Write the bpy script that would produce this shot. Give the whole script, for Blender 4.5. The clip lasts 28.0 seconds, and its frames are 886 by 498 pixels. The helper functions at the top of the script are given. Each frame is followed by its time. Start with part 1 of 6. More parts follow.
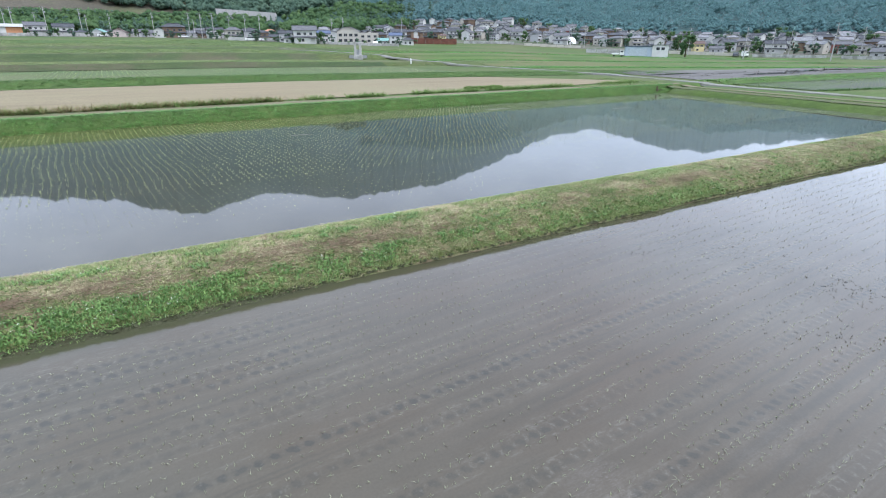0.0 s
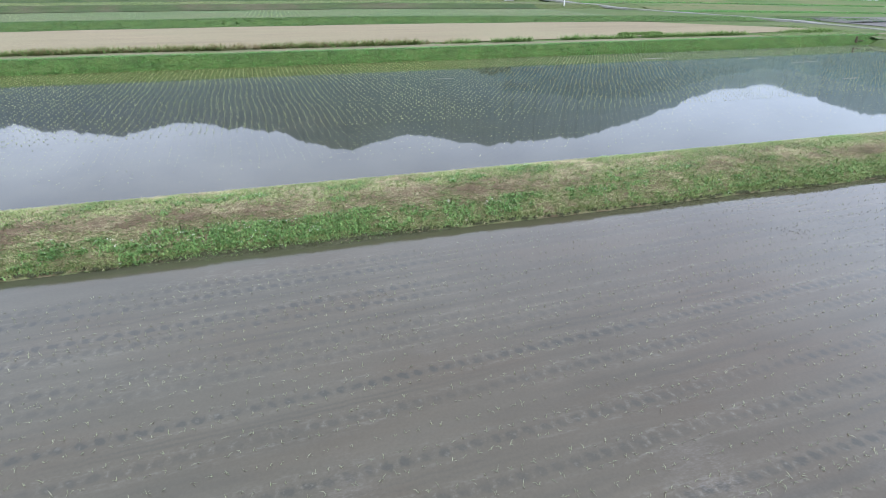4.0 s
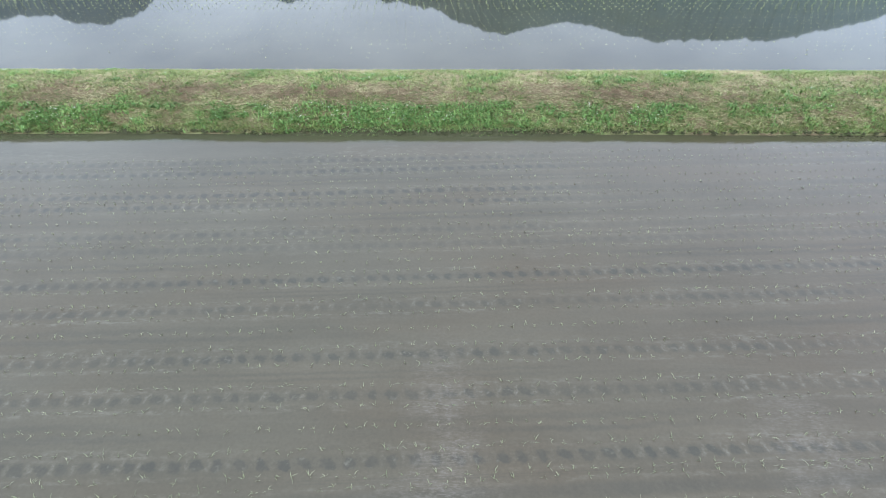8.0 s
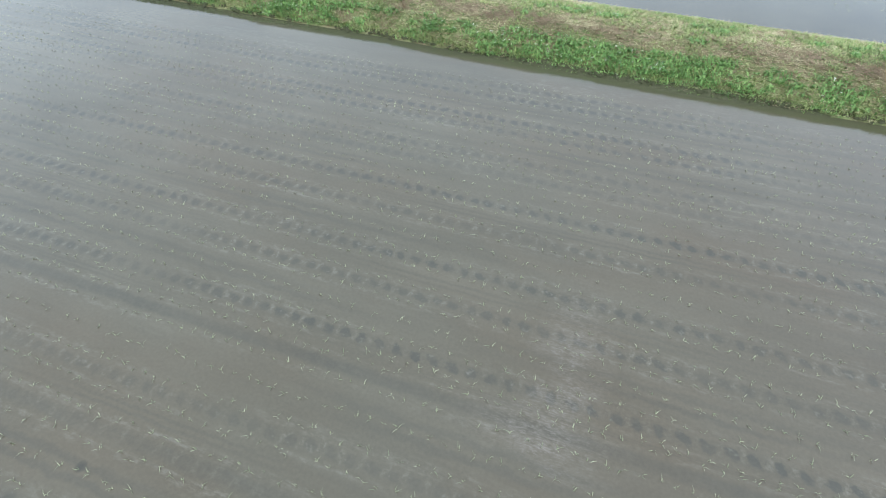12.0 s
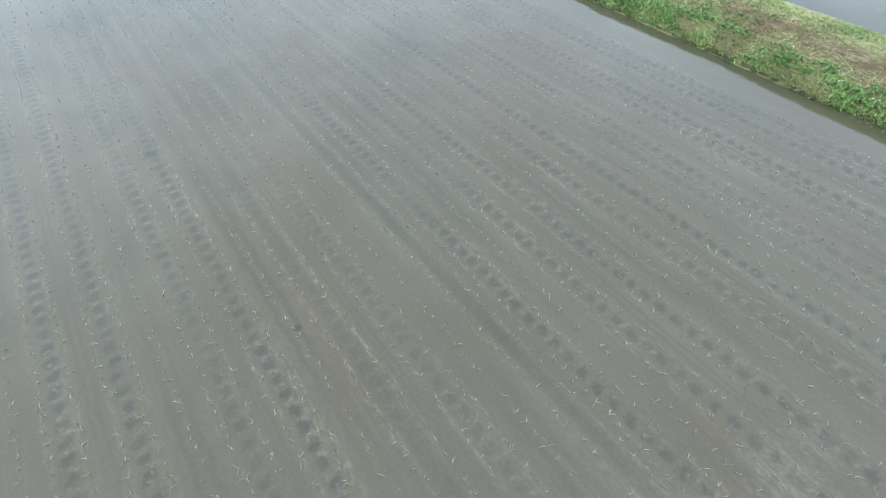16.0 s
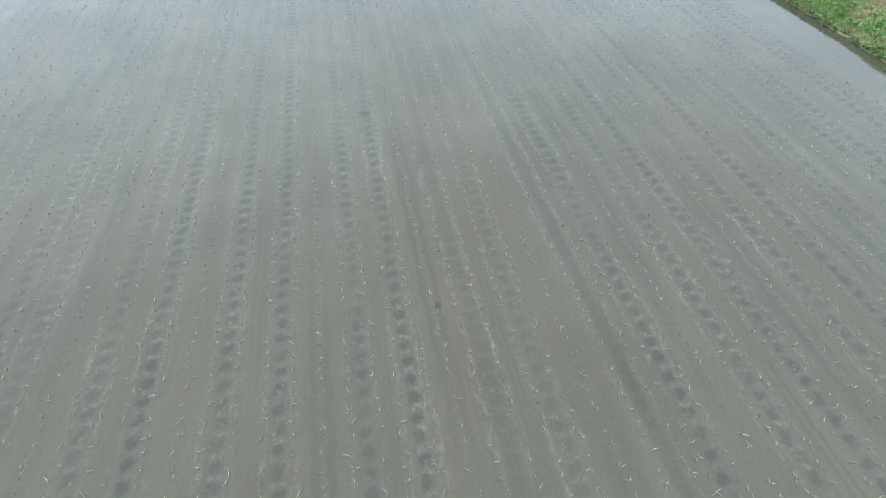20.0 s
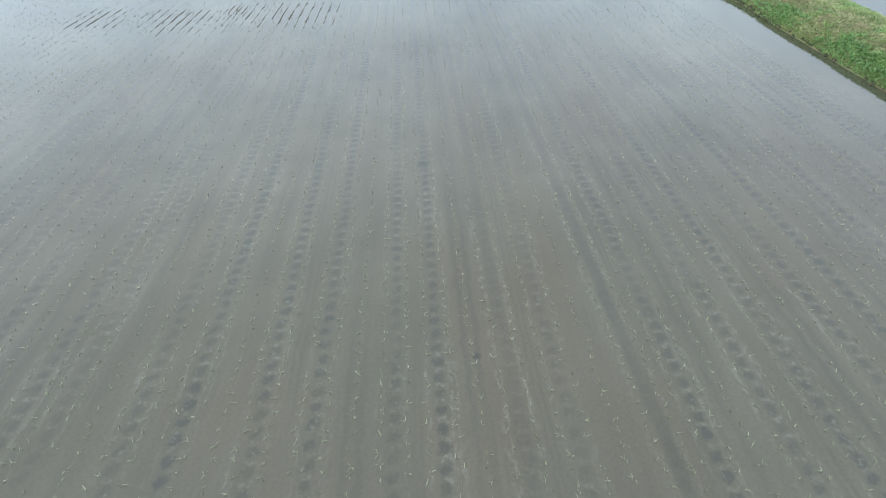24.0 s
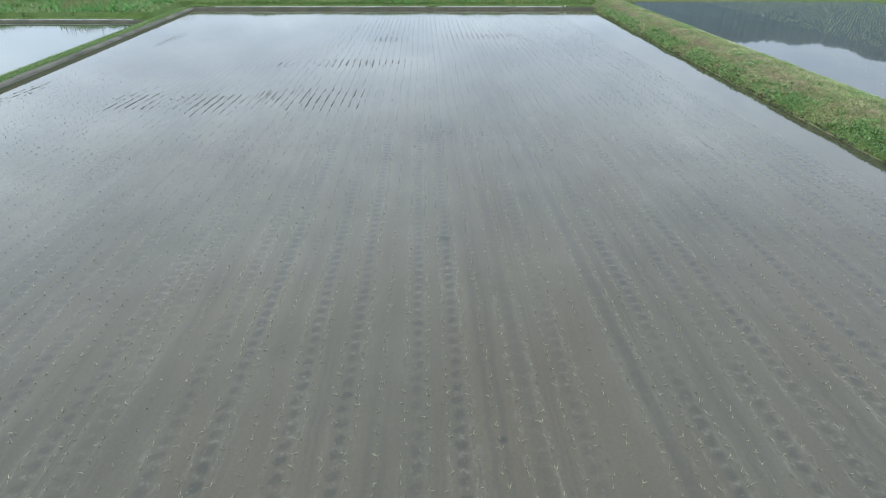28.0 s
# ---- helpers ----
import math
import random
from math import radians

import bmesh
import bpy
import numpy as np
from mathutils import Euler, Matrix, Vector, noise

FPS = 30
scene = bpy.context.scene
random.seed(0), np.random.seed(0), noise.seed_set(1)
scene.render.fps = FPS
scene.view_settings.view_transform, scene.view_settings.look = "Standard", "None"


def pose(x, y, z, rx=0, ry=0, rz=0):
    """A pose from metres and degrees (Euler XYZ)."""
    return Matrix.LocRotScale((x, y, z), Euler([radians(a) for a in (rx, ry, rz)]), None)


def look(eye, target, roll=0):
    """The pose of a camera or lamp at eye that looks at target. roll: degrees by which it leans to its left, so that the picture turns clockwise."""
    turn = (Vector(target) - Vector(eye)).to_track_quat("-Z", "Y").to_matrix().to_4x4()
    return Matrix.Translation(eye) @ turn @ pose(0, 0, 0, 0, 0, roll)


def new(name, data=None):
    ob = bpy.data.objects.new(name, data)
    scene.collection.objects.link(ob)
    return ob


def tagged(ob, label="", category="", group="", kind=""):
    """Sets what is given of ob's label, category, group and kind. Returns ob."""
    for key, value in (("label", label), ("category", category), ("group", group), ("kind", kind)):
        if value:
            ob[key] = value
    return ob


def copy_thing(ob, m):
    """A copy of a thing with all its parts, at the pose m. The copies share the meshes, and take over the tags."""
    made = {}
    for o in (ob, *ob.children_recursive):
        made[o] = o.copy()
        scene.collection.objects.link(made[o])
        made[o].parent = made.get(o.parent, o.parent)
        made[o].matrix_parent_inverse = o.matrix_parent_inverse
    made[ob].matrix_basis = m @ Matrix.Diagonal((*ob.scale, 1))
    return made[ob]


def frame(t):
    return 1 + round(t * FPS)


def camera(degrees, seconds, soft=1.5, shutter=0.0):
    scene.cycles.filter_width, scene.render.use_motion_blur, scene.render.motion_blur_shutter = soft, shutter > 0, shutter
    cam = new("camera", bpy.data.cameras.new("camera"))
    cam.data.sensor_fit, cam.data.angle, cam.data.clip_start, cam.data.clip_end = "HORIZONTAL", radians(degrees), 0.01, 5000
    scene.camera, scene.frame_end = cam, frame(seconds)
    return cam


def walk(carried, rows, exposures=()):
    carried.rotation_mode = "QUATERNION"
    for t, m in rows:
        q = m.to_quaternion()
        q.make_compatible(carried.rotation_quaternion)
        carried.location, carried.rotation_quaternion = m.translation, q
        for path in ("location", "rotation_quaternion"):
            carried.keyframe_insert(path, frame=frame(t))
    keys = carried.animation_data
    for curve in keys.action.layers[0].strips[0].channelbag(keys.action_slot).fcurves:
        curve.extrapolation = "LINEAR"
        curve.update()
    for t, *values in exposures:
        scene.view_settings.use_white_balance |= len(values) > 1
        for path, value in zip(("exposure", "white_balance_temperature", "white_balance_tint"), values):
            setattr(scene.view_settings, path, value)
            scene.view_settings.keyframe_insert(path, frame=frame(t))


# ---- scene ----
cam = camera(79.45, 28.0, soft=1.0)
PATH = [
    (0.0, pose(-0.123, 0.334, 5.473, 69.16, 0.06, -30.98)),
    (0.5, pose(-0.113, 0.332, 5.478, 69.13, 0.08, -29.36)),
    (1.0, pose(-0.097, 0.325, 5.450, 69.08, 0.10, -27.29)),
    (1.5, pose(-0.074, 0.299, 5.425, 69.05, 0.11, -25.27)),
    (2.0, pose(-0.053, 0.273, 5.434, 68.97, 0.10, -23.29)),
    (2.5, pose(-0.042, 0.256, 5.448, 68.69, 0.08, -21.35)),
    (4.5, pose(-0.032, 0.128, 5.572, 61.82, 0.06, -14.51)),
    (5.0, pose(-0.024, 0.124, 5.586, 60.33, 0.04, -12.88)),
    (5.5, pose(-0.008, 0.121, 5.597, 58.88, 0.00, -9.76)),
    (6.0, pose(0.021, 0.118, 5.603, 57.51, -0.03, -5.93)),
    (6.5, pose(0.058, 0.111, 5.611, 56.24, -0.03, -3.60)),
    (7.0, pose(0.099, 0.098, 5.627, 54.97, -0.01, -2.21)),
    (7.5, pose(0.138, 0.076, 5.648, 53.76, 0.00, -0.73)),
    (8.0, pose(0.169, 0.051, 5.672, 52.52, 0.01, 0.32)),
    (8.5, pose(0.191, 0.025, 5.693, 51.39, 0.02, 1.45)),
    (9.0, pose(0.210, 0.004, 5.705, 50.16, 0.05, 2.59)),
    (9.5, pose(0.230, -0.011, 5.714, 48.91, 0.07, 3.97)),
    (10.0, pose(0.243, -0.027, 5.722, 47.63, 0.08, 5.54)),
    (10.5, pose(0.239, -0.050, 5.722, 46.69, 0.05, 9.15)),
    (11.0, pose(0.217, -0.079, 5.712, 46.44, -0.00, 15.57)),
    (11.5, pose(0.186, -0.103, 5.699, 46.20, -0.04, 19.02)),
    (12.0, pose(0.156, -0.116, 5.685, 45.97, -0.06, 22.52)),
    (12.5, pose(0.135, -0.122, 5.673, 45.80, -0.07, 26.35)),
    (14.5, pose(0.150, -0.043, 5.607, 45.39, -0.16, 45.48)),
    (15.0, pose(0.160, -0.023, 5.605, 45.40, -0.15, 49.58)),
    (15.5, pose(0.167, 0.003, 5.604, 45.35, -0.14, 53.72)),
    (16.0, pose(0.163, 0.032, 5.599, 45.40, -0.13, 57.63)),
    (16.5, pose(0.149, 0.061, 5.581, 45.53, -0.12, 61.53)),
    (17.0, pose(0.137, 0.089, 5.548, 45.59, -0.11, 65.17)),
    (17.5, pose(0.142, 0.121, 5.520, 45.53, -0.10, 68.48)),
    (18.0, pose(0.166, 0.152, 5.516, 45.46, -0.10, 71.75)),
    (18.5, pose(0.195, 0.171, 5.537, 45.36, -0.10, 75.13)),
    (19.0, pose(0.211, 0.175, 5.573, 45.43, -0.09, 77.96)),
    (19.5, pose(0.207, 0.164, 5.610, 45.37, -0.07, 80.10)),
    (20.0, pose(0.194, 0.144, 5.635, 45.42, -0.03, 82.09)),
    (20.5, pose(0.186, 0.121, 5.640, 45.70, 0.02, 83.66)),
    (21.0, pose(0.186, 0.106, 5.634, 45.58, 0.08, 85.38)),
    (21.5, pose(0.193, 0.100, 5.626, 45.78, 0.13, 87.03)),
    (23.5, pose(0.280, 0.193, 5.630, 50.05, 0.07, 88.41)),
    (24.0, pose(0.276, 0.200, 5.634, 51.09, 0.06, 89.30)),
    (24.5, pose(0.266, 0.204, 5.628, 52.21, 0.06, 89.59)),
    (25.0, pose(0.249, 0.198, 5.611, 53.28, 0.07, 89.71)),
    (25.5, pose(0.231, 0.177, 5.586, 54.27, 0.08, 89.89)),
    (26.0, pose(0.217, 0.145, 5.559, 55.33, 0.08, 90.31)),
    (26.5, pose(0.208, 0.109, 5.531, 56.36, 0.08, 90.46)),
    (27.0, pose(0.197, 0.075, 5.502, 57.47, 0.08, 90.61)),
    (27.5, pose(0.182, 0.047, 5.474, 58.56, 0.09, 90.76)),
    (28.0, pose(0.167, 0.028, 5.452, 59.59, 0.10, 90.90)),
]
EXPOSURE = [(0.0, 0.78, 6350, 19), (2.5, 0.78, 6350, 19), (5.0, 0.84, 6350, 18), (8.0, 0.88, 6450, 14), (12.0, 0.94, 6450, 11), (17.0, 1.0, 6370, 9), (21.0, 0.95, 6370, 9), (25.0, 0.73, 6430, 10), (28.0, 0.6, 6450, 11)]
SKY_STRENGTH = 0.14
CLOUD_DARK, CLOUD_LIGHT = (5.7, 7.02, 8.3), (8.5, 10.2, 11.4)
walk(cam, PATH, EXPOSURE)

# ---- sky and sun: a bright, thinly overcast late-spring day ----
SUN_ELEVATION, SUN_AZIMUTH = radians(58), radians(150)


def link(nt, a, b):
    nt.links.new(a, b)


def ramp(nt, fac, stops):
    r = nt.nodes.new("ShaderNodeValToRGB")
    e = r.color_ramp.elements
    while len(e) < len(stops):
        e.new(0.5)
    for el, (pos, col) in zip(e, stops):
        el.position = pos
        el.color = (*col, 1) if len(col) == 3 else col
    link(nt, fac, r.inputs[0])
    return r.outputs[0]


def mixc(nt, fac, a, b, blend="MIX"):
    m = nt.nodes.new("ShaderNodeMix")
    m.data_type = "RGBA"
    m.blend_type = blend
    for sock, v in ((m.inputs[0], fac), (m.inputs[6], a), (m.inputs[7], b)):
        if isinstance(v, (int, float)):
            sock.default_value = v
        elif isinstance(v, tuple):
            sock.default_value = (*v, 1) if len(v) == 3 else v
        else:
            link(nt, v, sock)
    return m.outputs[2]


def mth(nt, op, a, b=None, c=None):
    m = nt.nodes.new("ShaderNodeMath")
    m.operation = op
    for sock, v in zip(m.inputs, (a, b, c)):
        if v is None:
            continue
        if isinstance(v, (int, float)):
            sock.default_value = v
        else:
            link(nt, v, sock)
    return m.outputs[0]


def noise_of(nt, vec, scale, detail=3.0, rough=0.55, stretch=None):
    if stretch:
        mp = nt.nodes.new("ShaderNodeMapping")
        mp.inputs["Scale"].default_value = stretch
        link(nt, vec, mp.inputs["Vector"])
        vec = mp.outputs[0]
    n = nt.nodes.new("ShaderNodeTexNoise")
    n.inputs["Scale"].default_value = scale
    n.inputs["Detail"].default_value = detail
    n.inputs["Roughness"].default_value = rough
    link(nt, vec, n.inputs["Vector"])
    return n.outputs[0]


world = bpy.data.worlds.new("overcast_sky")
scene.world = world
world.use_nodes = True
wt = world.node_tree
wt.nodes.clear()
sky = wt.nodes.new("ShaderNodeTexSky")
sky.sky_type = "NISHITA"
sky.sun_disc = False
sky.sun_elevation = SUN_ELEVATION
sky.sun_rotation = SUN_AZIMUTH
sky.air_density, sky.dust_density = 1.0, 2.5
tc = wt.nodes.new("ShaderNodeTexCoord")
cloud_shape = noise_of(wt, tc.outputs["Generated"], 2.1, 5.0, 0.5, (1.0, 1.0, 2.2))
cloud = ramp(wt, cloud_shape, [(0.34, CLOUD_DARK), (0.66, CLOUD_LIGHT)])
wisps = noise_of(wt, tc.outputs["Generated"], 7.0, 5.0, 0.6, (1.0, 1.0, 2.6))
side_part = wt.nodes.new("ShaderNodeSeparateXYZ")
link(wt, tc.outputs["Generated"], side_part.inputs[0])
broken = ramp(wt, mth(wt, "MULTIPLY_ADD", side_part.outputs[0], 0.5, 0.5), [(0.15, (0.85, 0.85, 0.85)), (0.5, (0.15, 0.15, 0.15))])
cloud = mixc(wt, broken, cloud, ramp(wt, wisps, [(0.38, (0.95, 0.965, 0.985)), (0.62, (1.15, 1.14, 1.12))]), "MULTIPLY")
over = mixc(wt, 0.84, sky.outputs[0], cloud)
# the overcast is brighter on the sun's side
toward = wt.nodes.new("ShaderNodeVectorMath")
toward.operation = "DOT_PRODUCT"
toward.inputs[1].default_value = (math.sin(SUN_AZIMUTH), math.cos(SUN_AZIMUTH), 0.0)
link(wt, tc.outputs["Generated"], toward.inputs[0])
over = mixc(wt, 1.0, over, ramp(wt, mth(wt, "MULTIPLY_ADD", toward.outputs["Value"], 0.5, 0.5), [(0.0, (0.89, 0.89, 0.9)), (0.3, (0.98, 0.98, 0.99)), (0.55, (1.05, 1.05, 1.05)), (1.0, (1.18, 1.18, 1.16))]), "MULTIPLY")
# a brighter break in the cloud to the east
over = mixc(wt, 1.0, over, ramp(wt, mth(wt, "MULTIPLY_ADD", side_part.outputs[0], 0.5, 0.5), [(0.58, (1, 1, 1)), (0.82, (1.1, 1.1, 1.1))]), "MULTIPLY")
# an overcast sky is dimmer towards the horizon
up_part = wt.nodes.new("ShaderNodeSeparateXYZ")
link(wt, tc.outputs["Generated"], up_part.inputs[0])
over = mixc(wt, 1.0, over, ramp(wt, up_part.outputs[2], [(0.0, (0.7, 0.715, 0.75)), (0.2, (0.83, 0.84, 0.86)), (0.5, (1.05, 1.05, 1.05))]), "MULTIPLY")
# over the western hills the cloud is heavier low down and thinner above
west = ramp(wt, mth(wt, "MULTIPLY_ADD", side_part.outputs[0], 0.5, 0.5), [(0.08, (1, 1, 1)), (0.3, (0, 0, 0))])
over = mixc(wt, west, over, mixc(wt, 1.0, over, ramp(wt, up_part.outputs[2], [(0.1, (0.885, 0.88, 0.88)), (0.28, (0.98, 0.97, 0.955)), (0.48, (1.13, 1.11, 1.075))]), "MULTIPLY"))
bg = wt.nodes.new("ShaderNodeBackground")
bg.inputs["Strength"].default_value = SKY_STRENGTH
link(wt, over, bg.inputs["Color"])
wo = wt.nodes.new("ShaderNodeOutputWorld")
link(wt, bg.outputs[0], wo.inputs["Surface"])

sun_data = bpy.data.lights.new("sun", "SUN")
sun_data.energy, sun_data.angle, sun_data.color = 1.0, radians(14), (1.0, 0.96, 0.9)
sun = new("sun", sun_data)
sun_way = Vector((math.sin(SUN_AZIMUTH) * math.cos(SUN_ELEVATION), math.cos(SUN_AZIMUTH) * math.cos(SUN_ELEVATION), math.sin(SUN_ELEVATION)))
sun.matrix_world = look(sun_way * 50, (0, 0, 0))

# ---- materials ----
def material(name, rough=0.8, spec=0.3):
    m = bpy.data.materials.new(name)
    m.use_nodes = True
    nt = m.node_tree
    b = nt.nodes["Principled BSDF"]
    b.inputs["Roughness"].default_value = rough
    b.inputs["Specular IOR Level"].default_value = spec
    return m, nt, b


def pos_of(nt):
    return nt.nodes.new("ShaderNodeNewGeometry").outputs["Position"]


def island(nt):
    return nt.nodes.new("ShaderNodeNewGeometry").outputs["Random Per Island"]


def bumped(nt, b, height, strength=0.5, dist=0.05):
    bm_ = nt.nodes.new("ShaderNodeBump")
    bm_.inputs["Strength"].default_value = strength
    bm_.inputs["Distance"].default_value = dist
    link(nt, height, bm_.inputs["Height"])
    link(nt, bm_.outputs[0], b.inputs["Normal"])


def noisy(name, c1, c2, scale, rough=0.85, fine=None, bump=0.0, dist=0.05, c3=None, big=None, stretch=None, spec=0.25):
    """A surface of two colours mixed by coarse noise, with fine grain and, if given, a third colour in large stains."""
    m, nt, b = material(name, rough, spec)
    p = pos_of(nt)
    n1 = noise_of(nt, p, scale, 4, 0.6, stretch)
    col = ramp(nt, n1, [(0.32, c1), (0.68, c2)])
    if c3:
        n3 = noise_of(nt, p, big or scale * 0.2, 3, 0.55)
        col = mixc(nt, ramp(nt, n3, [(0.45, (0, 0, 0)), (0.65, (1, 1, 1))]), col, c3)
    if fine:
        n2 = noise_of(nt, p, fine, 2, 0.6)
        col = mixc(nt, 0.55, col, ramp(nt, n2, [(0.3, (0.45, 0.45, 0.45)), (0.7, (1.0, 1.0, 1.0))]), "MULTIPLY")
        if bump:
            bumped(nt, b, n2, bump, dist)
    link(nt, col, b.inputs["Base Color"])
    return m


def leafy(name, stops, rough=0.6, patch_scale=0.9, thin=0.0):
    """Blades and leaves: every island takes its own colour along the ramp, shifted by patches on the ground."""
    m, nt, b = material(name, rough, 0.3 if thin == 0 else 0.06)
    p = pos_of(nt)
    patch = noise_of(nt, p, patch_scale, 3)
    f = mth(nt, "ADD", mth(nt, "MULTIPLY", island(nt), 0.7), mth(nt, "MULTIPLY", mth(nt, "SUBTRACT", patch, 0.35), 1.0))
    col = ramp(nt, f, stops)
    link(nt, col, b.inputs["Base Color"])
    if thin:
        glow = nt.nodes.new("ShaderNodeBsdfTranslucent")
        link(nt, col, glow.inputs["Color"])
        mix = nt.nodes.new("ShaderNodeMixShader")
        mix.inputs[0].default_value = thin
        link(nt, b.outputs[0], mix.inputs[1])
        link(nt, glow.outputs[0], mix.inputs[2])
        link(nt, mix.outputs[0], nt.nodes["Material Output"].inputs["Surface"])
    return m


def plain(name, col, rough=0.6, metal=0.0, spec=0.4, vary=0.12, scale=3.0):
    m, nt, b = material(name, rough, spec)
    b.inputs["Metallic"].default_value = metal
    n = noise_of(nt, pos_of(nt), scale, 4)
    dark = tuple(c * (1 - vary * 2) for c in col)
    link(nt, ramp(nt, n, [(0.3, dark), (0.65, col)]), b.inputs["Base Color"])
    return m


def ripples(nt, b, p, strength):
    """Faint wind ripples on still water."""
    n = noise_of(nt, p, 1.6, 3, 0.5)
    fine = noise_of(nt, p, 9.0, 2, 0.5)
    bumped(nt, b, mth(nt, "ADD", n, mth(nt, "MULTIPLY", fine, 0.25)), strength, 0.02)


def water_material(name, c1, c2, ripple, scale=0.7, algae=None):
    """Still paddy water clouded with silt: a smooth mirror by Fresnel's law over the silt's own colour; the olive under
    the far bank is algae with the bank's reflection painted in.
    """
    m, nt, b = material(name, 0.025, 0.5)
    b.inputs["IOR"].default_value = 1.33
    p = pos_of(nt)
    col = ramp(nt, noise_of(nt, p, scale, 5, 0.6), [(0.32, c1), (0.68, c2)])
    big = noise_of(nt, p, scale * 0.15, 3, 0.5, (0.4, 1.0, 1.0))
    col = mixc(nt, 0.5, col, ramp(nt, big, [(0.35, (0.7, 0.74, 0.68)), (0.65, (1, 1, 1))]), "MULTIPLY")
    if algae:
        sep = nt.nodes.new("ShaderNodeSeparateXYZ")
        link(nt, p, sep.inputs[0])
        far = nt.nodes.new("ShaderNodeMapRange")
        far.inputs["From Min"].default_value, far.inputs["From Max"].default_value = 33.0, 39.0
        link(nt, sep.outputs[1], far.inputs["Value"])
        mats = mth(nt, "ADD", far.outputs[0], mth(nt, "MULTIPLY", mth(nt, "SUBTRACT", noise_of(nt, p, 0.22, 5, 0.65, (0.35, 1.6, 1.0)), 0.5), 2.2))
        col = mixc(nt, ramp(nt, mats, [(0.25, (0, 0, 0)), (0.9, (0.85, 0.85, 0.85))]), col, algae)
        shallow = nt.nodes.new("ShaderNodeMapRange")
        shallow.inputs["From Min"].default_value, shallow.inputs["From Max"].default_value = 10.0, 36.0
        link(nt, sep.outputs[0], shallow.inputs["Value"])
        silt = mth(nt, "MULTIPLY", shallow.outputs[0], ramp(nt, noise_of(nt, p, 0.3, 4, 0.6, (0.3, 1.4, 1.0)), [(0.2, (0.6, 0.6, 0.6)), (0.8, (0.95, 0.95, 0.95))]))
        col = mixc(nt, silt, col, (0.103, 0.11, 0.098))
    link(nt, col, b.inputs["Base Color"])
    ripples(nt, b, p, ripple)
    return m


def band(nt, v, centre, half, soft):
    """1 within half of centre, falling to 0 over soft."""
    d = mth(nt, "ABSOLUTE", mth(nt, "SUBTRACT", v, centre))
    mr = nt.nodes.new("ShaderNodeMapRange")
    mr.interpolation_type = "SMOOTHSTEP"
    mr.inputs["From Min"].default_value = half + soft
    mr.inputs["From Max"].default_value = half
    link(nt, d, mr.inputs["Value"])
    return mr.outputs[0]


HILL, ROW_TILT = 0.18, 0.05


def uv_of(nt, name):
    n = nt.nodes.new("ShaderNodeUVMap")
    n.uv_map = name
    sep = nt.nodes.new("ShaderNodeSeparateXYZ")
    link(nt, n.outputs[0], sep.inputs[0])
    return sep.outputs[0], sep.outputs[1]


def stain(nt, x, y, cx, cy, rx, ry):
    """1 in the middle of an ellipse, falling to 0 at its rim."""
    ex = mth(nt, "DIVIDE", mth(nt, "SUBTRACT", x, cx), rx)
    ey = mth(nt, "DIVIDE", mth(nt, "SUBTRACT", y, cy), ry)
    return mth(nt, "MAXIMUM", mth(nt, "SUBTRACT", 1.0, mth(nt, "ADD", mth(nt, "MULTIPLY", ex, ex), mth(nt, "MULTIPLY", ey, ey))), 0.0)


